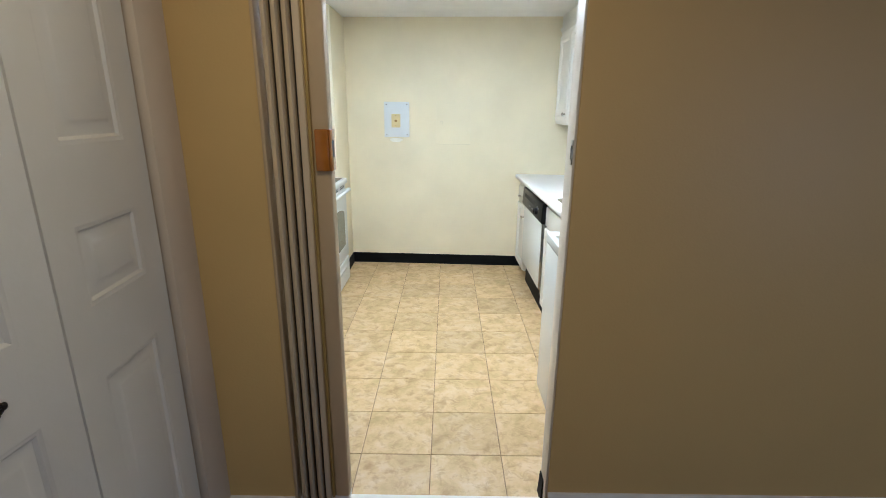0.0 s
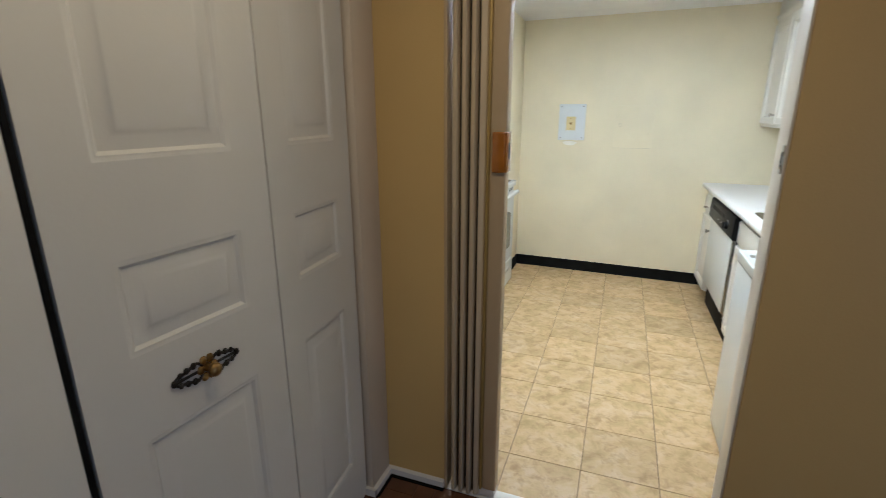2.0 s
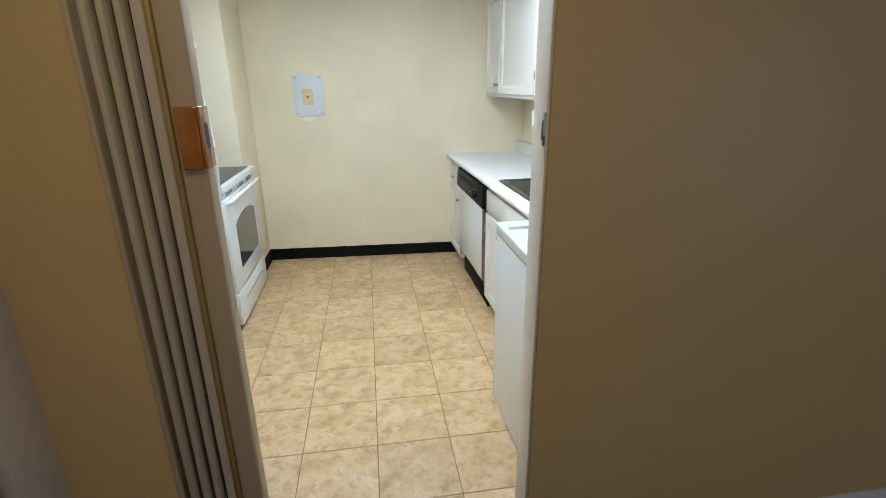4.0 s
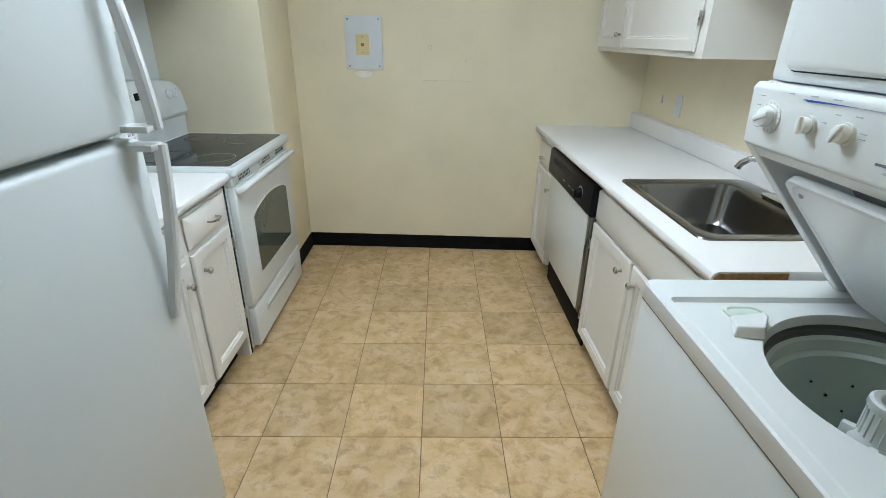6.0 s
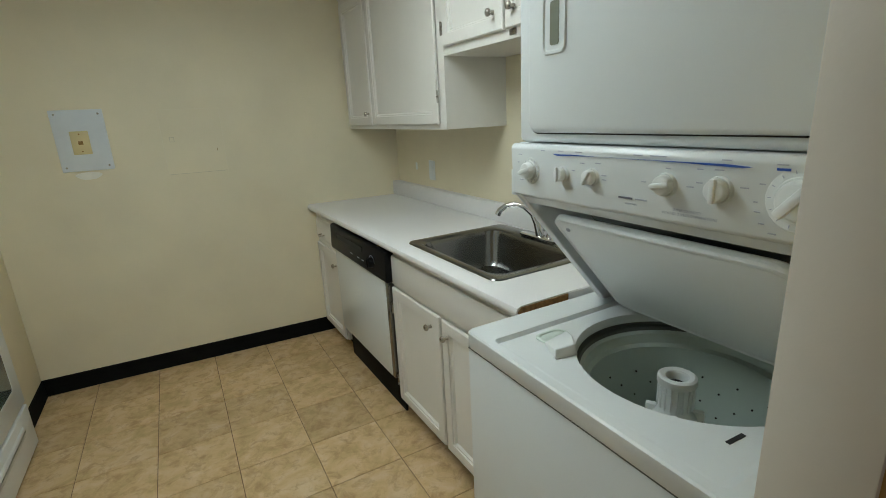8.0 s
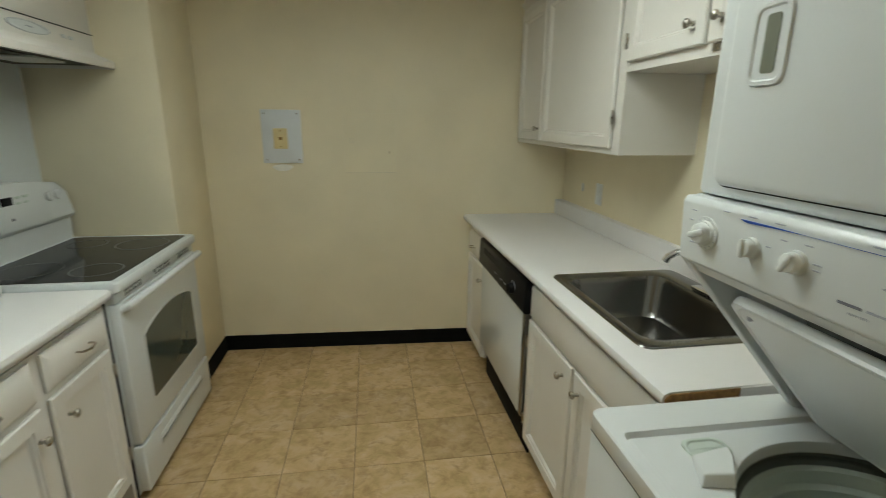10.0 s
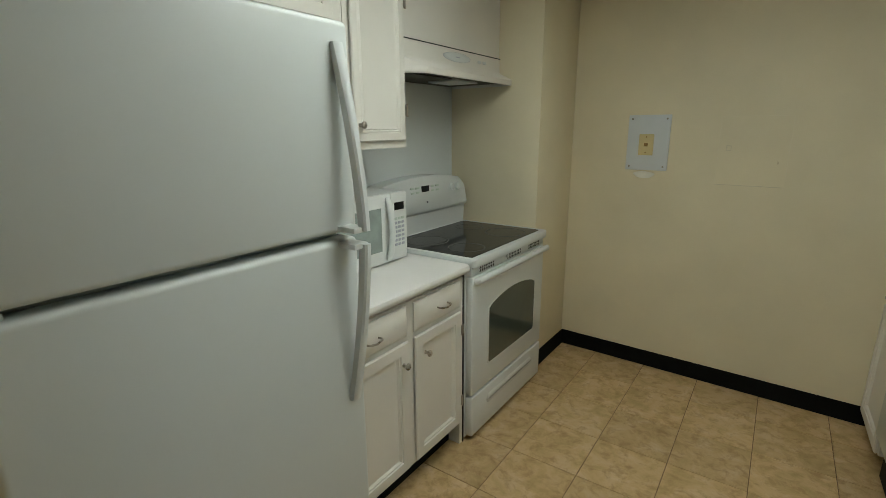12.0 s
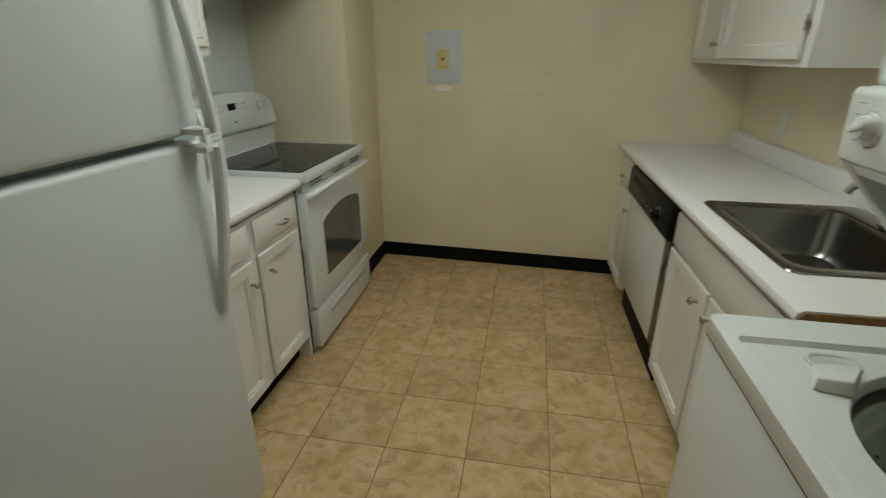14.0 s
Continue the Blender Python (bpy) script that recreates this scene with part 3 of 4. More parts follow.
part("toe_panel", soften(box(0.788, 0.799, 3.292, 4.036, 0.0, 0.188), 0.002), BLACK_RUBBER, dw, "black toe panel")
in_sink_run(dw)

# countertop with the sink cut out
SX0, SX1, SY0, SY1 = 0.806, 1.312, 2.552, 3.186
edge = [(0.752, 0.831), (0.742, 0.834), (0.736, 0.842), (0.735, 0.852), (0.739, 0.862), (0.750, 0.868)]


def slab(x0, x1, y0, y1):
    return box(x0, x1, y0, y1, 0.831, 0.868)


ct = thing("countertop", (1.03, 3.44, 0.83), "white laminate countertop with rolled front edge", "countertop")
hx0, hx1, hy0, hy1 = SX0 + 0.012, SX1 - 0.012, SY0 + 0.012, SY1 - 0.012
top = merge(prism("y", 2.360, 4.49, edge + [(hx0, 0.868), (hx0, 0.831)]), slab(hx1, X_RIGHT + 0.06, 2.360, 4.49), slab(hx0, hx1, 2.360, hy0), slab(hx0, hx1, hy1, 4.49))
part("top", top, LAMINATE, ct)
part("backsplash", soften(box(1.330, X_RIGHT + 0.06, 2.360, 4.49, 0.868, 0.960), 0.006), LAMINATE, ct)
part("raw_end", prism("y", 2.3595, 2.356, [(0.754, 0.834), (0.742, 0.840), (0.740, 0.852), (0.752, 0.864), (0.925, 0.864), (0.925, 0.834)]), PARTICLE, ct, "bare particle board at the cut end")
part("end_band", box(0.926, X_RIGHT, 2.3555, 2.3595, 0.833, 0.866), LAMINATE, ct)


# sink
def rounded(x0, x1, y0, y1, r, n=6):
    out = []
    for cx, cy, a0 in ((x1 - r, y1 - r, 0), (x0 + r, y1 - r, 90), (x0 + r, y0 + r, 180), (x1 - r, y0 + r, 270)):
        out += [(cx + r * math.cos(radians(a0 + 90 * i / n)), cy + r * math.sin(radians(a0 + 90 * i / n))) for i in range(n + 1)]
    return out


ct.location.z += 0.005
sk = thing("sink", (1.05, 2.9, 0.868), "single-bowl stainless steel drop-in sink", "sink")
bx0, bx1, by0, by1 = 0.850, 1.232, 2.604, 3.138
rings = []
for x0, x1, y0, y1, r, z in ((SX0, SX1, SY0, SY1, 0.035, 0.8685), (SX0 + 0.003, SX1 - 0.003, SY0 + 0.003, SY1 - 0.003, 0.034, 0.873), (SX0 + 0.012, SX1 - 0.012, SY0 + 0.012, SY1 - 0.012, 0.034, 0.874),
                             (bx0 - 0.010, bx1 + 0.010, by0 - 0.010, by1 + 0.010, 0.060, 0.872), (bx0, bx1, by0, by1, 0.058, 0.866), (bx0 + 0.006, bx1 - 0.006, by0 + 0.006, by1 - 0.006, 0.056, 0.845),
                             (bx0 + 0.020, bx1 - 0.020, by0 + 0.020, by1 - 0.020, 0.056, 0.735), (bx0 + 0.034, bx1 - 0.034, by0 + 0.034, by1 - 0.034, 0.050, 0.712), (bx0 + 0.070, bx1 - 0.070, by0 + 0.070, by1 - 0.070, 0.040, 0.700),
                             (0.985, 1.085, 2.820, 2.920, 0.048, 0.695)):
    rings.append([(x, y, z) for x, y in rounded(x0, x1, y0, y1, r)])
bowl = loft(rings, cap=False)
bowl.faces.new([v for v in bowl.verts[-28:]])
part("bowl", bowl, STEEL, sk)
part("drain", merge(lathe([(0.046, 0.6965), (0.044, 0.700), (0.036, 0.699), (0.030, 0.690), (0.004, 0.689)], (1.035, 2.870), 28), ball((1.035, 2.870, 0.692), 0.009, n=10)), CHROME, sk, "chrome drain")
fc = thing("faucet", (1.255, 2.86, 0.874), "chrome kitchen faucet with curved spout", "faucet")
part("base", soften(box(1.235, 1.285, 2.76, 2.96, 0.873, 0.888), 0.006), CHROME, fc)
part("spout", tube([(1.258, 2.855, 0.885), (1.254, 2.866, 0.935), (1.246, 2.885, 0.975), (1.226, 2.915, 1.004), (1.200, 2.948, 1.012), (1.176, 2.976, 1.004), (1.160, 2.995, 0.985), (1.154, 3.002, 0.966)], [0.019, 0.016, 0.0135, 0.012, 0.0115, 0.0115, 0.012, 0.0125], 14), CHROME, fc)
part("lever", merge(rod((1.262, 2.80, 0.886), (1.262, 2.80, 0.905), 0.016, 0.013, 16), tube([(1.262, 2.80, 0.905), (1.24, 2.785, 0.925), (1.205, 2.775, 0.935)], 0.006, 8)), CHROME, fc)

sk.location.z += 0.005
fc.location.z += 0.005
for ob in (ct, sk, fc):
    ob.location += Vector((-0.010, -0.010, 0.012))
    in_sink_run(ob)

# wall plates on the right-hand wall
for y, z, w in ((3.945, 1.08, 0.036), (3.125, 1.085, 0.036)):
    o = thing("outlet", (X_RIGHT, y, z), "white outlet plate on the cream wall", "outlet", "counter outlets")
    part("plate", soften(box(X_RIGHT - 0.006, X_RIGHT, y - w, y + w, z - 0.058, z + 0.058), 0.003), PLASTIC, o)
    part("socket", merge(*[soften(box(X_RIGHT - 0.0085, X_RIGHT - 0.006, y - 0.016, y + 0.016, z + s - 0.017, z + s + 0.017), 0.002) for s in (-0.026, 0.026)]), PLASTIC, o)
o = thing("wall_clip", (X_RIGHT, 4.15, 1.09), "small white clip on the cream wall", "wall clip")
part("clip", soften(box(X_RIGHT - 0.008, X_RIGHT, 4.142, 4.158, 1.07, 1.115), 0.002), PLASTIC, o)

# right-hand wall units
XU, XUD = 1.022, 1.004
u1 = thing("wall_cabinet", (1.18, 3.87, 1.335), "tall off-white wall cabinet with two doors", "wall cabinet", "kitchen wall cabinets")
part("body", box(XU, X_RIGHT, 3.200, Y_END - 0.05, 1.338, Z_CEIL), CABINET, u1)
d = front(u1, "door", XUD, -1, 4.030, 4.42, 1.360, 2.05)
knob(d, (XUD, 4.056, 1.424), (-1, 0, 0))
d = front(u1, "door", XUD, -1, 3.250, 4.010, 1.360, 2.055)
hinge(d, XUD + 0.004, 3.241, 1.475, -1)
hinge(d, XUD + 0.004, 3.241, 1.905, -1)
part("top_moulding", prism("y", 3.200, Y_END - 0.06, [(XU, 2.085), (XU - 0.014, 2.105), (XU - 0.014, 2.12), (XU, 2.12)]), CABINET, u1)
u2 = thing("wall_cabinet", (1.18, 2.79, 1.635), "short off-white wall cabinet above the sink", "wall cabinet", "kitchen wall cabinets")
part("body", box(XU, X_RIGHT, 2.36, 3.197, 1.630, Z_CEIL), CABINET, u2)
d = front(u2, "door", XUD, -1, 2.775, 3.178, 1.662, 2.055)
knob(d, (XUD, 2.825, 1.722), (-1, 0, 0))
hinge(d, XUD + 0.004, 3.186, 1.73, -1)
d = front(u2, "door", XUD, -1, 2.390, 2.760, 1.662, 2.055)
knob(d, (XUD, 2.712, 1.722), (-1, 0, 0))
part("catch", soften(box(XU - 0.006, XU, 2.72, 2.752, 1.640, 1.660), 0.002), NICKEL, u2)

# ---- stacked washer and dryer ----
WX, WY0, WY1, WZ = 0.552, 1.612, 2.338, 0.871
DY1 = 2.308
st = thing("washer_dryer", (0.9, 1.96, 0), "white stacked washer and dryer with the lid open", "washer dryer")
HC, HR = (0.890, 1.950), 0.242
part("front_panel", soften(box(WX + 0.006, WX + 0.03, WY0 + 0.004, WY1 - 0.004, 0.02, WZ - 0.0490), 0.002), APPLIANCE, st)
for ya, yb in ((WY0 + 0.004, WY0 + 0.03), (WY1 - 0.03, WY1 - 0.004)):
    part("side_panel", box(WX + 0.031, 1.26, ya, yb, 0.02, WZ - 0.046), APPLIANCE, st)
part("back_panel", box(1.23, 1.26, WY0 + 0.031, WY1 - 0.031, 0.02, WZ - 0.046), APPLIANCE, st)
part("seam", box(WX + 0.0045, WX + 0.03, WY0 + 0.006, WY1 - 0.006, WZ - 0.0498, WZ - 0.0464), RECESS_SHADE, st, "dark strip standing in for seam shade under the washer top")
part("foot_base", box(WX + 0.03, 1.23, WY0 + 0.02, WY1 - 0.02, 0.0, 0.02), BLACK, st, "black foot base")
# deck: lid seat with a round opening
sx0, sx1, sy0, sy1, sz = 0.592, 1.155, 1.695, 2.234, WZ - 0.009
deck = bmesh.new()
N = 64
hole = [deck.verts.new((HC[0] + HR * math.cos(2 * math.pi * i / N), HC[1] + HR * math.sin(2 * math.pi * i / N), sz)) for i in range(N)]


def square_point(i):
    c, s = math.cos(2 * math.pi * i / N), math.sin(2 * math.pi * i / N)
    hits = [((sx1 if c > 0 else sx0) - HC[0]) / c if abs(c) > 1e-6 else 9, ((sy1 if s > 0 else sy0) - HC[1]) / s if abs(s) > 1e-6 else 9]
    f = min(hits)
    return (HC[0] + f * c, HC[1] + f * s, sz)


outer = [deck.verts.new(square_point(i)) for i in range(N)]
for i in range(N):
    deck.faces.new((hole[i], outer[i], outer[(i + 1) % N], hole[(i + 1) % N]))
for cx in (sx0, sx1):
    for cy in (sy0, sy1):
        corner = deck.verts.new((cx, cy, sz))
        near = sorted(range(N), key=lambda i: (outer[i].co - corner.co).length)[:2]
        deck.faces.new((corner, outer[near[0]], outer[near[1]]))
bmesh.ops.recalc_face_normals(deck, faces=deck.faces)
if deck.faces[:][0].normal.z < 0:
    bmesh.ops.reverse_faces(deck, faces=deck.faces)
rimrows = [(WX + 0.004, 1.26, WY0, WY1, 0.020, WZ - 0.046), (WX, 1.26, WY0, WY1, 0.022, WZ - 0.040), (WX, 1.26, WY0, WY1, 0.022, WZ - 0.004), (WX + 0.004, 1.256, WY0 + 0.004, WY1 - 0.004, 0.02, WZ),
           (sx0 - 0.016, sx1 + 0.016, sy0 - 0.016, sy1 + 0.016, 0.016, WZ), (sx0 - 0.010, sx1 + 0.010, sy0 - 0.010, sy1 + 0.010, 0.012, sz - 0.002), (sx0, sx1, sy0, sy1, 0.002, sz)]
rim = loft([[(x, y, z) for x, y in rounded(x0, x1, y0, y1, r)] for x0, x1, y0, y1, r, z in rimrows], cap=False)
part("washer_top", merge(deck, rim), APPLIANCE, st)
part("tub_ring", lathe([(HR, sz), (HR - 0.003, sz - 0.006), (HR - 0.004, sz - 0.022), (HR + 0.003, sz - 0.026)], HC, 64), APPLIANCE, st)
part("rim_shade", lathe([(HR + 0.003, sz - 0.026), (HR + 0.002, sz - 0.034), (HR - 0.008, sz - 0.036), (HR - 0.012, sz - 0.044)], HC, 64), mat("rim_shade_grey", (0.10, 0.11, 0.10), 0.5), st, "dark ring standing in for shade under the tub rim")
tubm = lathe([(HR - 0.012, sz - 0.044), (HR - 0.020, sz - 0.050), (HR - 0.024, sz - 0.075), (HR - 0.034, sz - 0.082), (HR - 0.030, sz - 0.10), (HR - 0.028, sz - 0.13), (HR - 0.030, sz - 0.30), (HR - 0.05, sz - 0.335), (0.10, sz - 0.345), (0.01, sz - 0.345)], HC, 64)
tub = part("tub", tubm, TUB, st, "grey porcelain wash tub")
for ring in range(4):
    for i in range(16):
        a = 2 * math.pi * (i + 0.5 * (ring % 2)) / 16
        r = HR - 0.0288
        c = (HC[0] + r * math.cos(a), HC[1] + r * math.sin(a), sz - 0.155 - 0.035 * ring)
        part("drain_hole", rod(c, (c[0] - 0.0025 * math.cos(a), c[1] - 0.0025 * math.sin(a), c[2]), 0.0026, n=8), DARK, tub)
agc = (0.836, 1.938)
ag = merge(lathe([(0.022, 0.836), (0.024, 0.840), (0.034, 0.843), (0.039, 0.840), (0.040, 0.828), (0.035, 0.820), (0.035, 0.765), (0.044, 0.752), (0.052, 0.70), (0.075, 0.63), (0.14, 0.575), (0.15, 0.54)], agc, 36), lathe([(0.022, 0.836), (0.021, 0.815), (0.012, 0.812), (0.002, 0.812)], agc, 24))
fins = [box(agc[0] + 0.035, agc[0] + 0.058, agc[1] - 0.007, agc[1] + 0.007, 0.56, 0.765, 0.003) for _ in range(4)]
for i, f in enumerate(fins):
    moved(f, Matrix.Translation((*agc, 0)) @ Matrix.Rotation(i * math.pi / 2 + 0.6, 4, "Z") @ Matrix.Translation((-agc[0], -agc[1], 0)))
ribs = [rod((agc[0] + 0.0355 * math.cos(t), agc[1] + 0.0355 * math.sin(t), 0.770), (agc[0] + 0.0355 * math.cos(t), agc[1] + 0.0355 * math.sin(t), 0.822), 0.0025, n=6) for t in (2 * math.pi * i / 18 for i in range(18))]
agp = part("agitator", merge(ag, *fins, *ribs), PLASTIC, st, "white ribbed agitator post")
part("cap_hole", rod((*agc, 0.8125), (*agc, 0.8200), 0.0206, n=24), DARK, agp)
# bleach dispenser: pocket with its recess shade painted grey, a raised chute before it
ring = [[(x, y, z) for x, y in rounded(0.676 + k, 0.762 - k, 2.168 + k, 2.222 - k, 0.020, 5)] for k, z in ((0.0, sz - 0.001), (0.0, sz + 0.003), (0.002, sz + 0.0045), (0.006, sz + 0.004), (0.008, sz + 0.0008))]
bc = part("bleach_dispenser", loft(ring), TUB, st, "bleach dispenser pocket, greyed in place of recess shade")
chute = loft([[(0.674, 2.178, sz), (0.756, 2.188, sz), (0.738, 2.148, sz), (0.700, 2.092, sz), (0.642, 2.104, sz)],
              [(0.677, 2.176, sz + 0.007), (0.755, 2.186, sz + 0.010), (0.733, 2.148, sz + 0.022), (0.696, 2.098, sz + 0.028), (0.647, 2.109, sz + 0.024)]])
part("spout", soften(chute, 0.004, 3), APPLIANCE, bc, "raised white pouring chute")
sl = box(-0.021, 0.021, -0.004, 0.004, 0, 0.0016)
part("lock_slot", moved(sl, Matrix.Translation((0.707, 1.742, sz)) @ Matrix.Rotation(radians(-3), 4, "Z")), DARK, st, "dark lid-lock slot")
# open lid, leaning up
hx, hz, txx, tz = 0.968, 0.880, 0.716, 1.163
un = Vector((txx - hx, 0, tz - hz)).normalized()
nn = Vector((un.z, 0, -un.x))
L = Vector((txx - hx, tz - hz)).length
ly0, ly1 = 1.698, 2.206
lid = []
for w_in, d in ((0.006, -0.003), (0.0, 0.002), (0.0, 0.012), (0.003, 0.016), (0.012, 0.016)):
    lid.append([Vector((hx, 0, hz)) + un * v + Vector((0, 1, 0)) * y + nn * d for v, y in rounded(w_in, L - w_in, ly0 + w_in, ly1 - w_in, 0.03, 4)])
lp = part("lid", loft(lid), APPLIANCE, st, "open white lid with rounded corners")
part("lid_edge", loft([[Vector((hx, 0, hz)) + un * v + Vector((0, 1, 0)) * (ly1 + 0.0006 * s) + nn * d for v, d in ((0.01, 0.001), (L - 0.02, 0.001), (L - 0.02, 0.005), (0.01, 0.005))] for s in (0, 1)]), PRINT, lp, "grey lid edge seam")
stc = Vector((hx, 0, hz)) + un * (L - 0.085) - nn * 0.012
part("lid_strike", merge(moved(box(-0.005, 0.012, 1.706, 1.722, -0.010, 0.014, 0.003), Matrix.Translation(stc)), moved(prism("y", 1.709, 1.719, [(-0.004, 0.008), (-0.020, -0.022), (-0.016, -0.030), (-0.004, -0.024), (0.008, 0.0)]), Matrix.Translation(stc))), PLASTIC, lp, "white hooked lid strike")
lip = []
for w_in, d in ((0.0, 0.004), (0.001, -0.0035), (0.004, -0.005), (0.009, -0.0045), (0.013, -0.002)):
    lip.append([Vector((hx, 0, hz)) + un * v + Vector((0, 1, 0)) * y + nn * d for v, y in rounded(w_in + 0.004, L - w_in, ly0 + w_in, ly1 - w_in, 0.03, 5)])
part("lid_rim", loft(lip, cap=False), APPLIANCE, lp, "rounded rim turned in round the lid")
part("bumper", ball(tuple(Vector((hx, 0, hz)) + un * (L - 0.035) + Vector((0, 2.17, 0)) - nn * 0.002), 0.006), PRINT, lp, "grey rubber bumper")
# shroud between washer and dryer
cheek = [(0.690, 1.206), (0.985, WZ), (1.26, WZ), (1.26, 1.33), (0.70, 1.33)]
part("side_cheek", soften(prism("y", DY1 - 0.030, DY1 - 0.004, cheek), 0.004), APPLIANCE, st)
part("side_cheek", soften(prism("y", WY0 + 0.004, WY0 + 0.030, cheek), 0.004), APPLIANCE, st)
part("shroud_back", prism("y", WY0 + 0.030, DY1 - 0.030, [(0.86, 1.200), (1.128, WZ - 0.004), (1.14, WZ - 0.004), (1.14, 1.22)]), RECESS_SHADE, st, "recess behind the lid, its shade painted dark grey")
part("under_panel", prism("y", WY0 + 0.030, DY1 - 0.030, [(0.692, 1.206), (0.710, 1.187), (0.716, 1.190), (0.88, 1.202), (0.88, 1.215), (0.70, 1.215)]), APPLIANCE, st)
pan = part("control_panel", soften(prism("y", WY0 + 0.004, DY1 - 0.004, [(0.692, 1.206), (0.684, 1.212), (0.678, 1.318), (0.684, 1.328), (0.80, 1.328), (0.80, 1.206)]), 0.003), APPLIANCE, st)


def on_panel(z):
    return 0.684 - (z - 1.212) * 0.006 / 0.106


def dial(y, z, r, pointer, ring=0.0, label=""):
    x = on_panel(z)
    ob = part("knob", merge(rod((x, y, z), (x - 0.006, y, z), r * 1.08, r, 28), rod((x - 0.006, y, z), (x - 0.018, y, z), r * 0.92, r * 0.80, 28, 0.002)), PLASTIC, pan)
    grip = box(-0.027, -0.018, -r * 0.22, r * 0.26, -r * 0.95, r * 0.95, 0.003)
    part("grip", moved(grip, Matrix.Translation((x + 0.004, y, z)) @ Matrix.Rotation(radians(pointer), 4, "X")), PLASTIC, ob)
    if ring:
        part("dial_ring", rod((x + 0.001, y, z), (x - 0.002, y, z), ring, ring * 0.96, 40), PLASTIC, ob)
        for i in range(14):
            t = 2 * math.pi * i / 14
            c, s = math.cos(t), math.sin(t)
            a, b = ring * 0.80, ring * 0.90
            part("scale_mark", loft([[(x - d, y + q * c - w * s, z + q * s + w * c) for q, w in ((a, -0.0006), (b, -0.0006), (b, 0.0006), (a, 0.0006))] for d in (0.0018, 0.0026)]), PRINT, ob)


dial(2.235, 1.270, 0.021, 70, 0.030)
dial(2.130, 1.271, 0.0155, 0)
dial(2.050, 1.271, 0.0165, 30)
dial(1.888, 1.272, 0.019, 80)
dial(1.798, 1.273, 0.020, 0)
dial(1.690, 1.271, 0.030, 40, 0.044)


def print_bar(parent, y0, y1, z0, z1, material, name="print"):
    x = on_panel((z0 + z1) / 2)
    part(name, prism("x", x - 0.0015, x + 0.002, [(y0, z0), (y1, z0), (y1, z1), (y0, z1)]), material, parent)


part("blue_stripe", merge(prism("x", 0.677, 0.681, [(2.160, 1.3105), (2.145, 1.3068), (2.09, 1.3090), (2.04, 1.3105), (2.09, 1.3112)]), prism("x", 0.677, 0.681, [(2.04, 1.3103), (1.92, 1.3108), (1.86, 1.3115), (1.79, 1.3122), (1.752, 1.3104), (1.765, 1.3080), (1.80, 1.3086), (1.86, 1.3098), (1.92, 1.3102)])), BLUE, pan, "blue printed sweep")

def print_words(words, yc, z, width):
    """A line of printed capitals on the control panel, centred at yc."""
    cu = bpy.data.curves.new("print", "FONT")
    cu.body, cu.align_x, cu.size, cu.extrude = words, "CENTER", 0.006, 0.0002
    tmp = bpy.data.objects.new("print", cu)
    me = bpy.data.meshes.new_from_object(tmp)
    bpy.data.objects.remove(tmp)
    xs = [v.co.x for v in me.vertices]
    f = width / (max(xs) - min(xs))
    me.transform(Matrix.Rotation(radians(-90), 4, "Z") @ Matrix.Rotation(radians(90), 4, "X") @ Matrix.Diagonal((f, min(f, 1.0), 1, 1)))
    me.materials.clear()
    me.materials.append(PRINT)
    ob = new("print", me)
    ob.parent = pan
    ob.location = Vector((on_panel(z) - 0.0006, yc, z)) - origin(pan)


print_words("SUPER CAPACITY", 1.849, 1.2305, 0.050)
print_words("4 CYCLES  2 SPEED COMBINATIONS", 1.846, 1.2235, 0.096)
print_words("HEAVY DUTY", 1.957, 1.2285, 0.026)
print_bar(pan, 1.955, 1.985, 1.2385, 1.2420, PRINT_DARK, "maker_mark")
print_bar(pan, 1.925, 1.948, 1.2390, 1.2415, PRINT, "maker_mark")
print_bar(pan, 1.705, 1.722, 1.308, 1.3115, BLUE)
for y, z, w in ((2.268, 1.305, 0.012), (2.275, 1.287, 0.008), (2.268, 1.247, 0.012), (2.19, 1.316, 0.012), (2.135, 1.317, 0.014), (2.085, 1.317, 0.016), (2.075, 1.296, 0.01), (2.035, 1.298, 0.012), (2.02, 1.276, 0.012), (2.02, 1.268, 0.010), (2.10, 1.280, 0.008),
                (1.945, 1.318, 0.018), (1.905, 1.318, 0.03), (1.885, 1.299, 0.008), (1.932, 1.273, 0.008), (1.845, 1.273, 0.012), (1.830, 1.302, 0.01), (1.80, 1.303, 0.014), (1.762, 1.280, 0.012), (1.83, 1.281, 0.010), 
                (1.79, 1.318, 0.014), (1.715, 1.316, 0.014), (1.745, 1.262, 0.006), (1.742, 1.248, 0.008), (1.738, 1.288, 0.008), (1.735, 1.232, 0.008), (1.72, 1.220, 0.01)):
    print_bar(pan, y - w / 2, y + w / 2, z - 0.0009, z + 0.0009, PRINT)
# dryer
part("dryer_cabinet", soften(box(0.706, 1.26, WY0, DY1, 1.330, 1.93), 0.012, 3), APPLIANCE, st)
dd = loft([[(0.706 - d, y, z) for y, z in rounded(1.652 + k, 2.262 - k, 1.352 + k, 1.892 - k, 0.024, 5)] for k, d in ((0.0, -0.004), (0.0, 0.006), (0.003, 0.011), (0.009, 0.014))])
dr = part("dryer_door", dd, APPLIANCE, st)
part("door_gap_shade", loft([[(0.706 - d, y, z) for y, z in rounded(1.652 + k, 2.262 - k, 1.352 + k, 1.892 - k, 0.026, 5)] for k, d in ((-0.0030, -0.002), (-0.0030, 0.0012), (0.001, 0.0012))], cap=False), DARK, st, "dark ring standing in for shade round the dryer door")
xh = 0.692
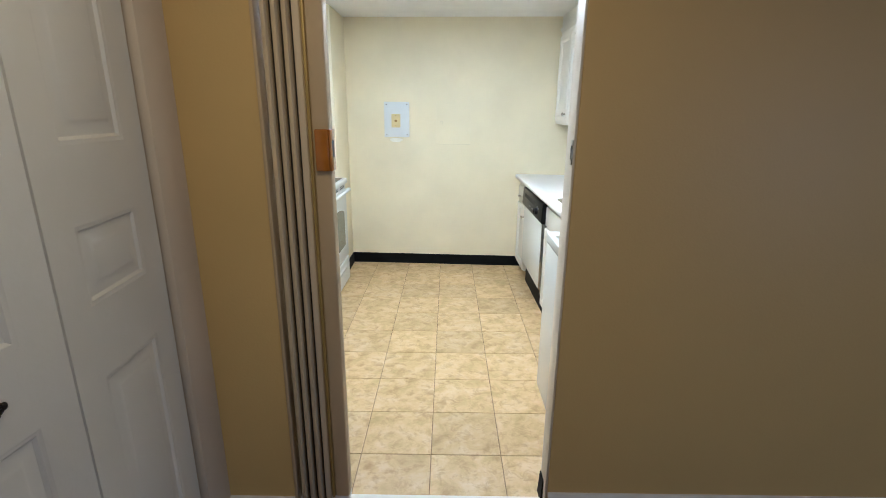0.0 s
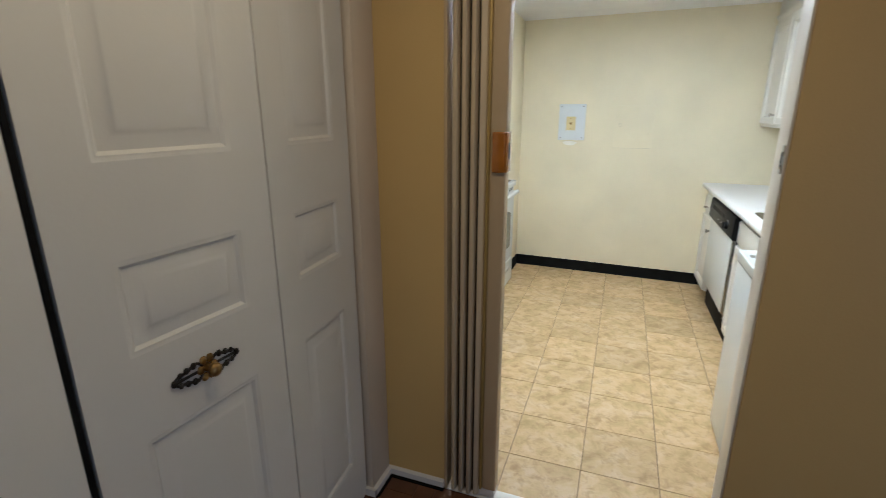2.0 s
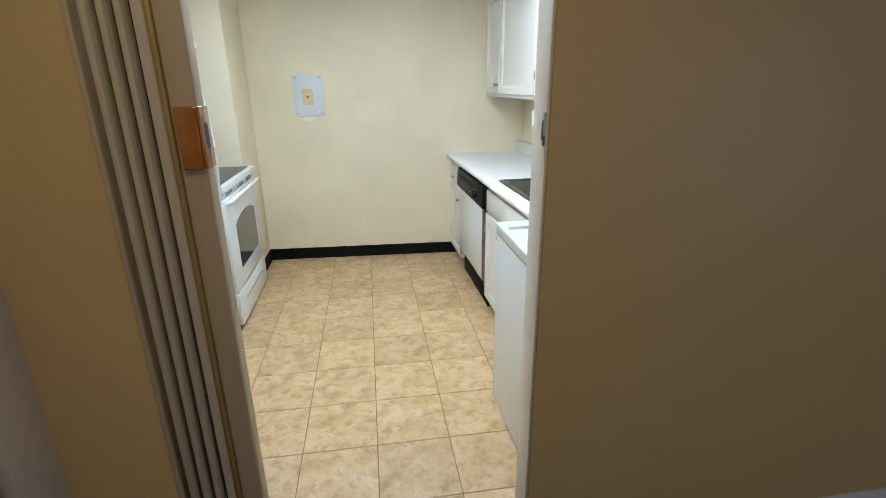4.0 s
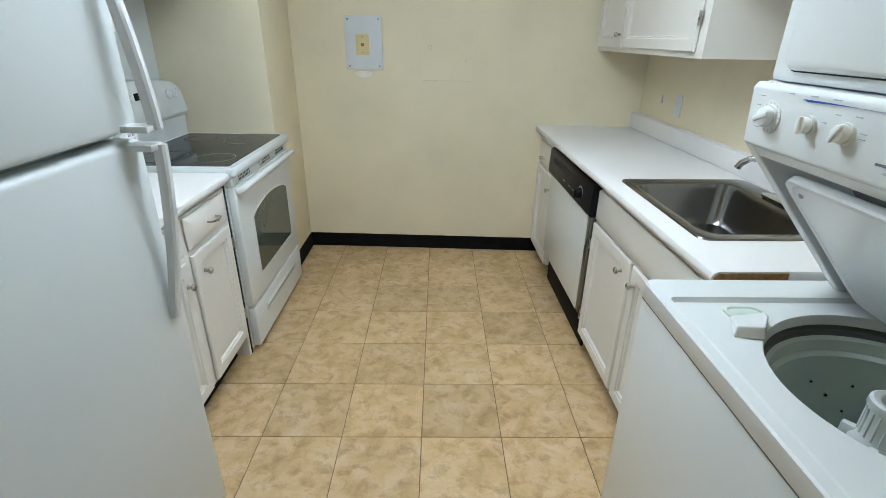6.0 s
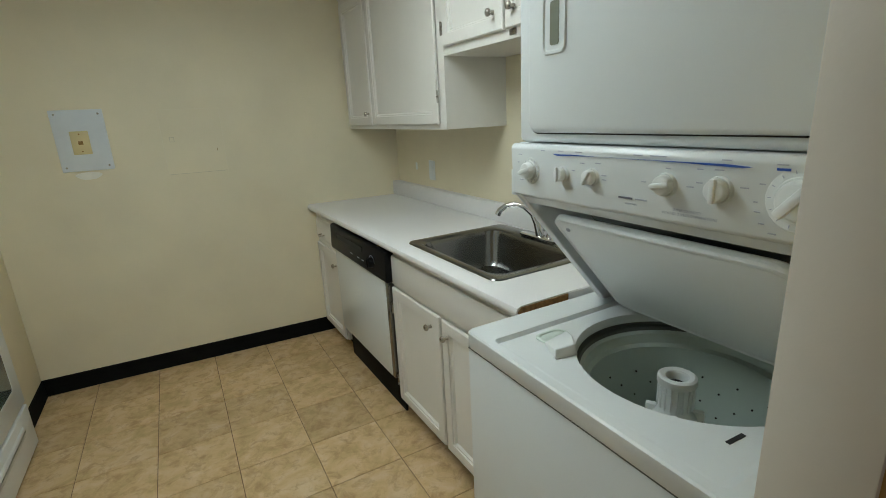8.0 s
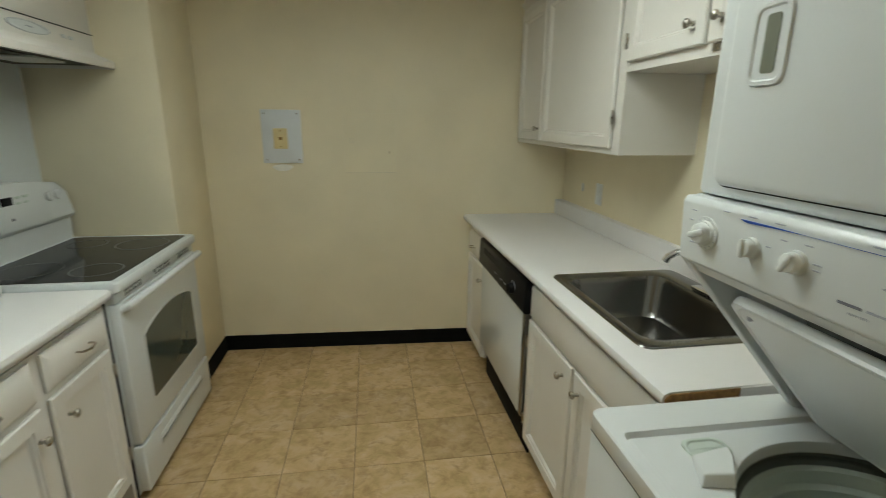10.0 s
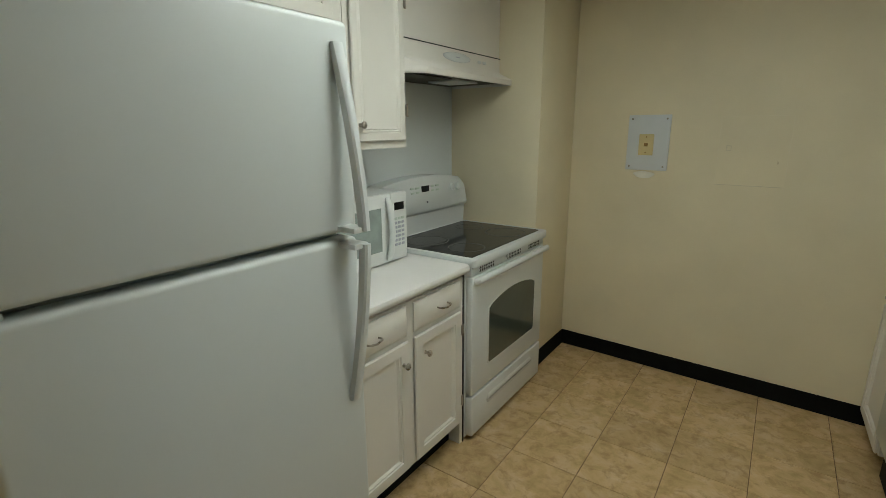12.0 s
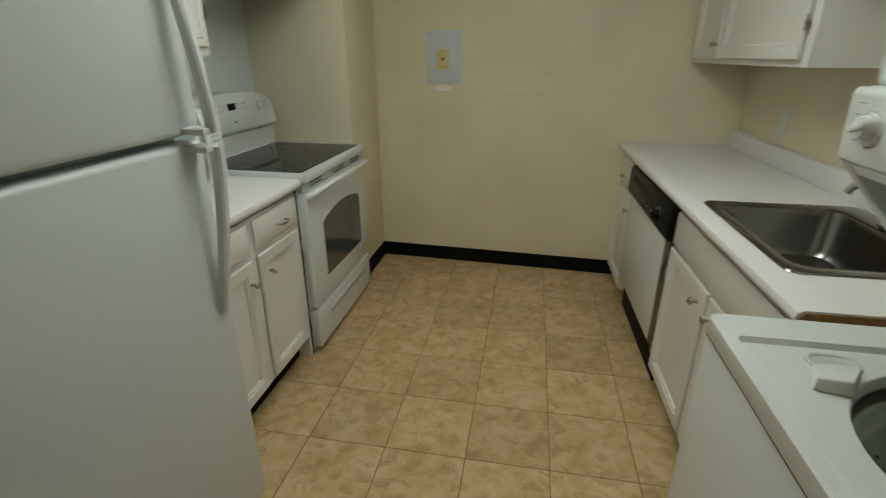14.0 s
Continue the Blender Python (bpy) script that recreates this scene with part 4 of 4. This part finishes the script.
hf = loft([[(xh - d, y, z) for y, z in rounded(2.140 + i, 2.212 - i, 1.508 + i, 1.626 - i, 0.016 - i * 0.4, 4)] for i, d in ((0.0, 0.0), (0.002, 0.004), (0.007, 0.004), (0.012, -0.001))], cap=False)
part("handle_rim", hf, APPLIANCE, dr)
part("handle_pocket", prism("x", xh - 0.0015, xh + 0.002, rounded(2.150, 2.202, 1.518, 1.616, 0.01, 4)), APPLIANCE, dr, "recessed white door pull")
part("pocket_shade", prism("x", xh - 0.0025, xh - 0.0014, rounded(2.160, 2.186, 1.526, 1.608, 0.006, 4)), mat("pocket_shade_green", (0.16, 0.17, 0.12), 0.5), dr)

# ---- fridge ----
FX, FY0, FY1 = -0.590, 1.650, 2.366
fr = thing("fridge", (-0.98, 2.015, 0), "white top-freezer refrigerator with bowed handles", "fridge")
part("cabinet", soften(box(-1.36, -0.662, FY0 + 0.004, FY1 - 0.004, 0.03, 1.668), 0.006), FRIDGE_SKIN, fr)
part("gasket", box(-0.662, -0.652, FY0 + 0.014, FY1 - 0.014, 0.08, 1.66), TUB, fr, "grey door gasket")
part("freezer_door", soften(box(-0.652, FX, FY0, FY1, 1.208, 1.676), 0.014, 4), FRIDGE_SKIN, fr)
part("fridge_door", soften(box(-0.652, FX, FY0, FY1, 0.094, 1.192), 0.014, 4), FRIDGE_SKIN, fr)
part("kick_grille", soften(box(-0.70, -0.652, FY0 + 0.02, FY1 - 0.02, 0.0, 0.07), 0.004), TUB, fr, "grey kick grille")
part("centre_hinge", merge(soften(box(-0.65, -0.596, FY0 + 0.004, FY0 + 0.05, 1.1945, 1.2055), 0.003), rod((-0.610, FY0 + 0.022, 1.188), (-0.610, FY0 + 0.022, 1.212), 0.008, n=14)), TUB, fr)
part("badge", soften(box(FX - 0.001, FX + 0.003, 1.710, 1.724, 0.822, 0.836), 0.001), PLASTIC, fr)


def blade(z_far, z_near, yc):
    """A fridge handle: thin where it meets the door, standing off most at the seam."""
    rings = []
    for i in range(15):
        f = i / 14
        z = z_far + (z_near - z_far) * f
        out = 0.050 * (1 - (1 - f) ** 1.7)
        y = yc - 0.012 * (1 - f)
        half, thick = 0.010 + 0.004 * (1 - f), 0.020 + 0.004 * f
        x = FX + 0.004 + out
        rings.append([(x + dx * thick, y + dy * half, z) for dx, dy in ((-0.5, -1), (0.3, -1), (0.5, -0.55), (0.5, 0.55), (0.3, 1), (-0.5, 1))])
    return loft(rings)


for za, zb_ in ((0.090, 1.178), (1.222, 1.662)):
    part("door_side", box(-0.650, -0.604, FY0 - 0.002, FY0 + 0.002, za, zb_), BLACK, fr, "black sheet on the near side of the door")
part("cabinet_side", box(-1.35, -0.668, FY0 + 0.001, FY0 + 0.006, 0.04, 1.66), BLACK, fr, "black sheet on the near side of the refrigerator")
h1 = part("handle", merge(blade(1.628, 1.216, 2.335), soften(box(FX - 0.004, FX + 0.054, 2.300, 2.345, 1.212, 1.226), 0.003)), APPLIANCE, fr, "bowed white freezer handle")
h2 = part("handle", merge(blade(0.768, 1.184, 2.335), soften(box(FX - 0.004, FX + 0.054, 2.300, 2.345, 1.174, 1.188), 0.003)), APPLIANCE, fr, "bowed white fridge handle")

# ---- left-hand base unit, counter, microwave ----
XLF, XLD = -0.832, -0.815
c3 = base_unit("base_cabinet", 2.375, 3.220, "off-white base cabinet with two drawers and two doors", XLF, X_LEFT, 1, 0.115)
for y0, y1, ky in ((2.40, 2.822, 2.790), (2.864, 3.186, 2.925)):
    d = front(c3, "drawer_front", XLD + 0.006, 1, y0, y1, 0.694, 0.814, DRAWER)
    pull(d, (XLD + 0.006, (y0 + y1) / 2 + 0.01, 0.755), (1, 0, 0))
    d = front(c3, "door", XLD, 1, y0, y1, 0.128, 0.674)
    knob(d, (XLD, ky, 0.590), (1, 0, 0))
    hy = y1 + 0.010 if y1 > 3 else y0 - 0.010
    hinge(d, XLD - 0.004, hy, 0.585, 1)
    hinge(d, XLD - 0.004, hy, 0.24, 1)
part("side_foot", box(XLF - 0.30, XLF, 3.200, 3.220, 0.0, 0.115), CABINET, c3, "white cabinet side reaching the floor")
ct2 = thing("countertop", (-1.1, 2.8, 0.84), "white laminate countertop beside the stove", "countertop")
part("top", prism("y", 2.375, 3.222, [(-0.815, 0.845), (-0.803, 0.848), (-0.797, 0.856), (-0.796, 0.866), (-0.800, 0.876), (-0.812, 0.882), (X_LEFT, 0.882), (X_LEFT, 0.838), (-0.815, 0.838)]), LAMINATE, ct2)
part("backsplash", soften(box(X_LEFT, X_LEFT + 0.02, 2.375, 3.216, 0.882, 0.970), 0.005), LAMINATE, ct2)

mw = thing("microwave", (-1.27, 2.93, 0.882), "small white microwave oven on the counter", "microwave")
MX, MY0, MY1, MZ0, MZ1 = -1.088, 2.700, 3.160, 0.891, 1.184
part("case", soften(box(X_LEFT + 0.03, MX - 0.02, MY0, MY1, MZ0, MZ1), 0.005), APPLIANCE, mw)
for y in (MY0 + 0.04, MY1 - 0.04):
    for x in (-1.36, -1.16):
        part("foot", rod((x, y, 0.8822), (x, y, 0.893), 0.012, n=10), BLACK, mw)
md = part("door", soften(box(MX - 0.020, MX, MY0, 3.055, MZ0, MZ1), 0.004), PLASTIC, mw)
part("door_window", soften(box(MX - 0.001, MX + 0.0012, MY0 + 0.05, 2.995, MZ0 + 0.055, MZ1 - 0.055), 0.0005), MW_GLASS, md, "pale green meshed window")
part("handle", merge(tube([(MX, 3.032, MZ1 - 0.015), (MX + 0.020, 3.030, MZ1 - 0.06), (MX + 0.034, 3.026, 1.030), (MX + 0.020, 3.030, MZ0 + 0.05), (MX, 3.032, MZ0 + 0.012)], [0.012, 0.013, 0.013, 0.013, 0.012], 10)), PLASTIC, md, "bowed white handle")
mp = part("control_panel", soften(box(MX - 0.020, MX, 3.057, MY1, MZ0, MZ1), 0.004), PLASTIC, mw)
part("display", soften(box(MX - 0.001, MX + 0.0015, 3.078, 3.140, MZ1 - 0.075, MZ1 - 0.042), 0.0006), BLACK, mp, "black clock display")
for r in range(7):
    for c in range(3):
        y, z = 3.086 + c * 0.023, MZ1 - 0.112 - r * 0.019
        part("key", soften(box(MX - 0.001, MX + 0.0014, y - 0.0085, y + 0.0085, z - 0.0055, z + 0.0055), 0.0006), PRINT if r else TUB, mp)

# ---- stove ----
SVX, SV0, SV1, SVZ = -0.788, 3.226, 3.996, 0.902
sv = thing("stove", (-1.1, 3.626, 0), "white electric stove with black glass cooktop", "stove")
part("body", soften(box(-1.40, SVX - 0.036, SV0 + 0.004, SV1 - 0.004, 0.02, SVZ - 0.03), 0.004), APPLIANCE, sv)
part("side_gap_shade", box(-1.38, SVX - 0.040, SV0 - 0.005, SV0 + 0.003, 0.0, 0.83), DARK, sv, "dark fill standing in for shade beside the stove")
part("foot_base", box(-1.38, SVX - 0.06, SV0 + 0.02, SV1 - 0.02, 0.0, 0.02), BLACK, sv)
fro = loft([[(x, y, z) for x, y in rounded(-1.385 + i, SVX + 0.014 - i, SV0 + i, SV1 - i, 0.018, 4)] for i, z in ((0.004, SVZ - 0.040), (0.0, SVZ - 0.034), (0.0, SVZ - 0.006), (0.004, SVZ), (0.028, SVZ), (0.030, SVZ - 0.002))])
part("cooktop_frame", fro, APPLIANCE, sv)
gt = part("glass_top", prism("z", SVZ - 0.0015, SVZ + 0.001, rounded(-1.306, SVX - 0.020, SV0 + 0.030, SV1 - 0.030, 0.016, 4)), GLASS_TOP, sv, "black ceramic glass top")
for bx, by, br in ((-0.925, 3.400, 0.088), (-0.935, 3.805, 0.108), (-1.165, 3.412, 0.108), (-1.175, 3.825, 0.080)):
    part("burner_ring", lathe([(br, SVZ + 0.0012), (br, SVZ + 0.0016), (br - 0.0045, SVZ + 0.0016), (br - 0.0045, SVZ + 0.0012)], (bx, by), 48), RING, gt, "printed burner ring")
vb = part("vent_band", soften(box(SVX - 0.036, SVX - 0.006, SV0 + 0.006, SV1 - 0.006, 0.821, SVZ - 0.040), 0.003), APPLIANCE, sv)
part("vent_shade", box(SVX - 0.0075, SVX - 0.003, SV0 + 0.01, SV1 - 0.01, SVZ - 0.044, SVZ - 0.0395), DARK, vb)
for y0, cnt in ((3.30, 8), (3.56, 9), (3.80, 8)):
    for i in range(cnt):
        for z0, z1 in ((0.829, 0.840), (0.844, 0.856)):
            y = y0 + i * 0.017
            part("slot", prism("x", SVX - 0.0065, SVX - 0.0052, [(y, z0), (y + 0.008, z0), (y + 0.013, z1), (y + 0.005, z1)]), DARK, vb)
part("latch_tab", soften(box(SVX - 0.02, SVX + 0.006, 3.545, 3.562, 0.841, 0.864), 0.003), APPLIANCE, vb)
# oven door with an arched window
y0, y1, zb, zt = SV0 + 0.006, SV1 - 0.006, 0.247, 0.818
wy0, wy1, wz0, wz1 = 3.380, 3.884, 0.356, 0.682
arch = [(wy0, wz0 + 0.01), (wy0 + 0.01, wz0), (wy1 - 0.01, wz0), (wy1, wz0 + 0.01)] + [(wy1 - (wy1 - wy0) * f, wz1 - 0.040 * abs(2 * f - 1) ** 2.0 - (0.006 if f in (0, 1) else 0)) for f in (i / 14 for i in range(15))]
dshape = soften(box(SVX - 0.036, SVX, y0, y1, zb, zt), 0.007, 3)
od = part("oven_door", dshape, APPLIANCE, sv)
yc, zc = (wy0 + wy1) / 2, (wz0 + wz1) / 2
part("window_trim", loft([[(SVX + d, yc + (y - yc) * s, zc + (z - zc) * s) for y, z in arch] for s, d in ((1.03, 0.0), (1.02, 0.003), (1.0, 0.003), (0.99, 0.001))], cap=False), APPLIANCE, od)
part("window_glass", prism("x", SVX, SVX + 0.0014, arch), OVEN_GLASS, od, "dark oven door glass")
hb = [(SVX, SV0 + 0.03, 0.794), (SVX + 0.028, SV0 + 0.034, 0.808)] + [(SVX + 0.034 + 0.012 * math.sin(math.pi * f), SV0 + 0.045 + (SV1 - SV0 - 0.09) * f, 0.813 + 0.008 * math.sin(math.pi * f)) for f in (i / 12 for i in range(13))] + [(SVX + 0.028, SV1 - 0.034, 0.808), (SVX, SV1 - 0.03, 0.794)]
part("handle", tube(hb, 0.0155, 12), APPLIANCE, od, "bowed white oven handle")
dw_ = part("drawer", soften(box(SVX - 0.036, SVX + 0.002, y0, y1, 0.034, 0.236), 0.007, 3), APPLIANCE, sv)
part("drawer_grip", loft([[(SVX + 0.002 + d, y, z) for y, z in rounded(3.37 + i, 3.87 - i, 0.142 + i, 0.192 - i, 0.020, 5)] for i, d in ((0, 0.0), (0.004, 0.004), (0.008, 0.006))]), APPLIANCE, dw_, "moulded drawer grip")
# back panel with controls
prof = []
for i in range(17):
    f = i / 16
    y = SV0 + 0.004 + (SV1 - SV0 - 0.008) * f
    zt_ = 1.163 + 0.036 * (1 - (2 * f - 1) ** 2) - (0.028 if i in (0, 16) else 0)
    prof.append([(-1.425, y, 0.87), (-1.325, y, 0.89), (-1.319, y, 1.00), (-1.305, y, 1.010), (-1.298, y, 1.022), (-1.319, y, zt_ - 0.012), (-1.331, y, zt_), (-1.425, y, zt_)])
bg = part("backguard", loft(prof), APPLIANCE, sv, "arched white control panel")


def guard_x(z):
    return -1.298 - (z - 1.022) * 0.021 / 0.16


for y in (3.845, 3.905):
    x = guard_x(1.122)
    part("knob", merge(rod((x, y, 1.122), (x + 0.013, y, 1.123), 0.024, 0.021, 26, 0.003), box(x + 0.012, x + 0.018, y - 0.004, y + 0.005, 1.102, 1.144, 0.002)), APPLIANCE, bg)
for y in (3.275, 3.335):
    x = guard_x(1.122)
    part("knob", merge(rod((x, y, 1.122), (x + 0.013, y, 1.123), 0.024, 0.021, 26, 0.003), box(x + 0.012, x + 0.018, y - 0.004, y + 0.005, 1.102, 1.144, 0.002)), APPLIANCE, bg)
x = guard_x(1.12)
part("clock", soften(box(x - 0.004, x + 0.002, 3.562, 3.626, 1.118, 1.150), 0.001), BLACK, bg, "black clock display")
for y in (3.470, 3.512, 3.645, 3.690):
    for z in (1.115, 1.138):
        part("touch_pad", soften(box(x - 0.004, x + 0.0012, y, y + 0.03, z, z + 0.010), 0.001), TUB, bg)
for y, z, r in ((3.60, 1.062, 0.006), (3.38, 1.095, 0.005)):
    part("lamp_dot", rod((guard_x(z), y, z), (guard_x(z) + 0.003, y, z), r, n=12), PRINT_DARK, bg)
structure("wall_panel_stove", box(X_LEFT, X_LEFT + 0.006, 3.16, 4.03, 0.86, 1.69), SPLASH, "bluish white splash panel behind the stove", "wall panel")

# ---- hood and left-hand wall units ----
hd = thing("range_hood", (-1.25, 3.59, 1.66), "white range hood under a wall cabinet", "range hood")
HY0, HY1 = 3.160, 4.026


def hood_ring(x, cut, z):
    return [(X_LEFT + 0.002, HY0, z), (x - cut, HY0, z), (x, HY0 + cut * 1.1, z), (x, HY1 - cut * 0.12, z), (x - cut * 0.25, HY1, z), (X_LEFT + 0.002, HY1, z)]


canopy = loft([hood_ring(-1.034, 0.085, 1.672), hood_ring(-1.030, 0.085, 1.676), hood_ring(-1.030, 0.085, 1.698), hood_ring(-1.034, 0.085, 1.703), hood_ring(-1.108, 0.012, 1.738), hood_ring(-1.112, 0.006, 1.745), hood_ring(-1.112, 0.006, 1.812)], cap=False)
part("canopy", canopy, CABINET, hd)
part("underside", box(X_LEFT + 0.004, -1.098, HY0 + 0.03, HY1 - 0.03, 1.684, 1.688), FILTER_AND_SHADE, hd, "recessed hood underside, darkened for its shade")
part("filter", soften(box(-1.36, -1.13, HY0 + 0.08, 3.58, 1.678, 1.684), 0.002), FILTER_AND_SHADE, hd, "dark greasy mesh filter")
part("lamp_cover", soften(box(-1.32, -1.14, 3.64, 3.84, 1.676, 1.684), 0.003), PLASTIC, hd)
part("badge_plate", loft([[(-1.112 + d, 3.60 + a * s * math.cos(t), 1.778 + b * s * math.sin(t)) for t in (2 * math.pi * i / 32 for i in range(32))] for s, d, a, b in ((1, 0, 0.115, 0.020), (0.97, 0.0022, 0.115, 0.020), (0.9, 0.0022, 0.115, 0.020), (0.86, 0.001, 0.115, 0.020))]), APPLIANCE, hd, "oval badge plate")
part("badge_line", merge(loft([[(-1.1118 + d, 3.60 + 0.118 * s * math.cos(t), 1.778 + 0.0215 * s * math.sin(t)) for t in (2 * math.pi * i / 32 for i in range(32))] for s, d in ((1.0, 0.0), (1.0, 0.0012), (0.965, 0.0012))], cap=False), box(-1.1105, -1.1080, 3.585, 3.618, 1.776, 1.780)), PRINT, hd)
part("switches", merge(*[soften(box(-1.113, -1.108, y, y + 0.03, 1.770, 1.784), 0.002) for y in (3.79, 3.84)]), APPLIANCE, hd)
part("seam", box(-1.114, -1.1095, HY0, HY1, 1.812, 1.816), DARK, hd, "dark strip standing in for shade in the joint above the hood")

u3 = thing("wall_cabinet", (-1.28, 3.59, 1.816), "plain off-white cabinet front above the hood", "wall cabinet", "kitchen wall cabinets")
part("body", box(X_LEFT, -1.134, 3.162, 4.028, 1.8165, Z_CEIL), CABINET, u3)
part("front_panel", soften(box(-1.134, -1.118, 3.160, 4.030, 1.8165, Z_CEIL), 0.002), CABINET, u3)
XL, XLU = -1.078, -1.060
u4 = thing("wall_cabinet", (-1.25, 2.98, 1.375), "off-white wall cabinet with one panelled door", "wall cabinet", "kitchen wall cabinets")
part("body", box(X_LEFT, XL, 2.822, 3.156, 1.370, Z_CEIL), CABINET, u4)
d = front(u4, "door", XLU, 1, 2.845, 3.135, 1.399, 2.10, ((0.009, -0.018), (0, -0.010), (0, -0.004), (0.004, 0.0), (0.030, 0.0), (0.033, -0.004), (0.038, -0.001), (0.043, -0.005), (0.048, -0.002), (0.056, -0.008)))
knob(d, (XLU, 2.868, 1.460), (1, 0, 0))
hinge(d, XLU - 0.004, 3.145, 1.52, 1)
hinge(d, XLU - 0.004, 3.145, 1.93, 1)
u5 = thing("wall_cabinet", (-1.25, 2.2, 1.80), "off-white wall cabinet above the refrigerator", "wall cabinet", "kitchen wall cabinets")
part("body", box(X_LEFT, XL, Y_DOOR + 0.01, 2.819, 1.78, Z_CEIL), CABINET, u5)
for y0, y1 in ((1.62, 2.19), (2.22, 2.765)):
    d = front(u5, "door", XLU, 1, y0, y1, 1.80, 2.10)
    knob(d, (XLU, 2.16 if y0 < 2 else 2.25, 1.83), (1, 0, 0))

# ---- end wall fittings ----
YW = Y_END
pl = thing("wall_plate", (-0.405, YW, 1.36), "pale blue cover plate with an ivory phone jack", "wall plate")
part("plate", soften(box(-0.521, -0.292, YW - 0.012, YW, 1.207, 1.516), 0.0035), PLATE, pl)
jack = part("jack", soften(box(-0.454, -0.373, YW - 0.018, YW - 0.012, 1.292, 1.410), 0.003), IVORY, pl, "ivory jack plate")
part("socket", box(-0.424, -0.403, YW - 0.0190, YW - 0.0178, 1.342, 1.360), BRASS, jack)
for z in (1.307, 1.395):
    part("screw", rod((-0.4135, YW - 0.0178, z), (-0.4135, YW - 0.0192, z), 0.004, n=10), BRASS, jack)
for x in (-0.500, -0.313):
    for z in (1.228, 1.494):
        part("screw", rod((x, YW - 0.0118, z), (x, YW - 0.0138, z), 0.0055, 0.004, 12), NICKEL, pl)
on_end_wall(single("paint_patch", loft([[(-0.415 + a * math.cos(t) * (1 + 0.12 * math.sin(3 * t)), YW - d, 1.180 + b * math.sin(t)) for t in (2 * math.pi * i / 24 for i in range(24))] for a, b, d in ((0.058, 0.020, 0.0), (0.056, 0.019, 0.0012), (0.01, 0.004, 0.0014))]), PATCH, "pale dried paint patch below the wall plate", "paint patch"))
on_end_wall(pl)
ap = thing("access_panel", (0.117, YW, 1.32), "painted-over access panel flush in the cream wall", "access panel")
part("cover", box(-0.046, 0.262, YW - 0.0012, YW, 1.150, 1.500), CREAM, ap)
part("catch", merge(box(-0.012, 0.012, YW - 0.0030, YW - 0.001, 1.350, 1.353), box(-0.012, 0.012, YW - 0.0030, YW - 0.001, 1.326, 1.329), box(-0.012, -0.009, YW - 0.0030, YW - 0.001, 1.329, 1.350), box(0.009, 0.012, YW - 0.0030, YW - 0.001, 1.329, 1.350)), SEAM_DARK, ap, "painted-over square catch")
for xa, xb, za, zb_ in ((-0.0475, -0.046, 1.150, 1.500), (0.262, 0.2635, 1.150, 1.500), (-0.046, 0.262, 1.500, 1.5015)):
    part("edge_seam", box(xa, xb, YW - 0.0014, YW + 0.001, za, zb_), SEAM, ap, "pale filler line")
part("bottom_seam", box(-0.046, 0.262, YW - 0.0022, YW + 0.001, 1.1470, 1.1496), SEAM_DARK, ap, "dark line along the lower edge")
part("chip", box(0.222, 0.2245, YW - 0.0020, YW - 0.001, 1.264, 1.278), BRASS, ap, "small dark chip in the paint")
on_end_wall(ap)

# ---- floors ----
floor = structure("floor_kitchen", box(X_LEFT, X_RIGHT, 1.53, Y_END, -0.1, -0.003), GROUT, "beige stone-look tile floor with brown joints", "floor")
JOINT = 0.0032


def tile_mesh(w, h):
    bm = loft([[(x, y, z) for x, y in ((i, i), (w - i, i), (w - i, h - i), (i, h - i))] for i, z in ((0, -0.008), (0, -0.0012), (0.0012, 0.0))])
    return mesh_of("tile", bm, TILE_STONE)


whole = tile_mesh(TILE - JOINT, TILE - JOINT)
cuts = {}
for i in range(-4, 4):
    for j in range(-5, 6):
        x0, y0 = i * TILE + JOINT / 2, 3.0 + j * TILE + JOINT / 2
        x1, y1 = max(x0, -1.1), max(y0, 1.546)
        x2, y2 = min(x0 + TILE - JOINT, 1.1), min(y0 + TILE - JOINT, Y_END - 0.001)
        if x2 - x1 < 0.02 or y2 - y1 < 0.02:
            continue
        key = (round(x2 - x1, 3), round(y2 - y1, 3))
        if key == (round(TILE - JOINT, 3),) * 2:
            me = whole
        else:
            me = cuts[key] = cuts.get(key) or tile_mesh(x2 - x1, y2 - y1)
        t = new("tile", me)
        t.location = (x1, y1, 0.0)
        t.parent = floor

hall_floor = structure("floor_hall", box(-1.5, 3.2, -3.2, 1.53, -0.1, -0.003), WOOD_DARK, "dark brown parquet hall floor", "floor")
PW, PL = 0.0756, 0.3024
bmp = loft([[(x, y, z) for x, y in ((i, i), (PL - 0.001 - i, i), (PL - 0.001 - i, PW - 0.001 - i), (i, PW - 0.001 - i))] for i, z in ((0, -0.008), (0, -0.001), (0.001, 0.0))])
plank = mesh_of("plank", bmp, WOOD_DARK)
for a in range(-4, 11):
    for b in range(2, 5):
        for s in range(4):
            x, y = a * PL, 0.275 + (b - 1) * PL
            p = new("plank", plank)
            if (a + b) % 2:
                p.location = (x, y + s * PW, 0)
            else:
                p.location, p.rotation_euler = (x + (s + 1) * PW, y, 0), (0, 0, math.pi / 2)
            p.parent = hall_floor
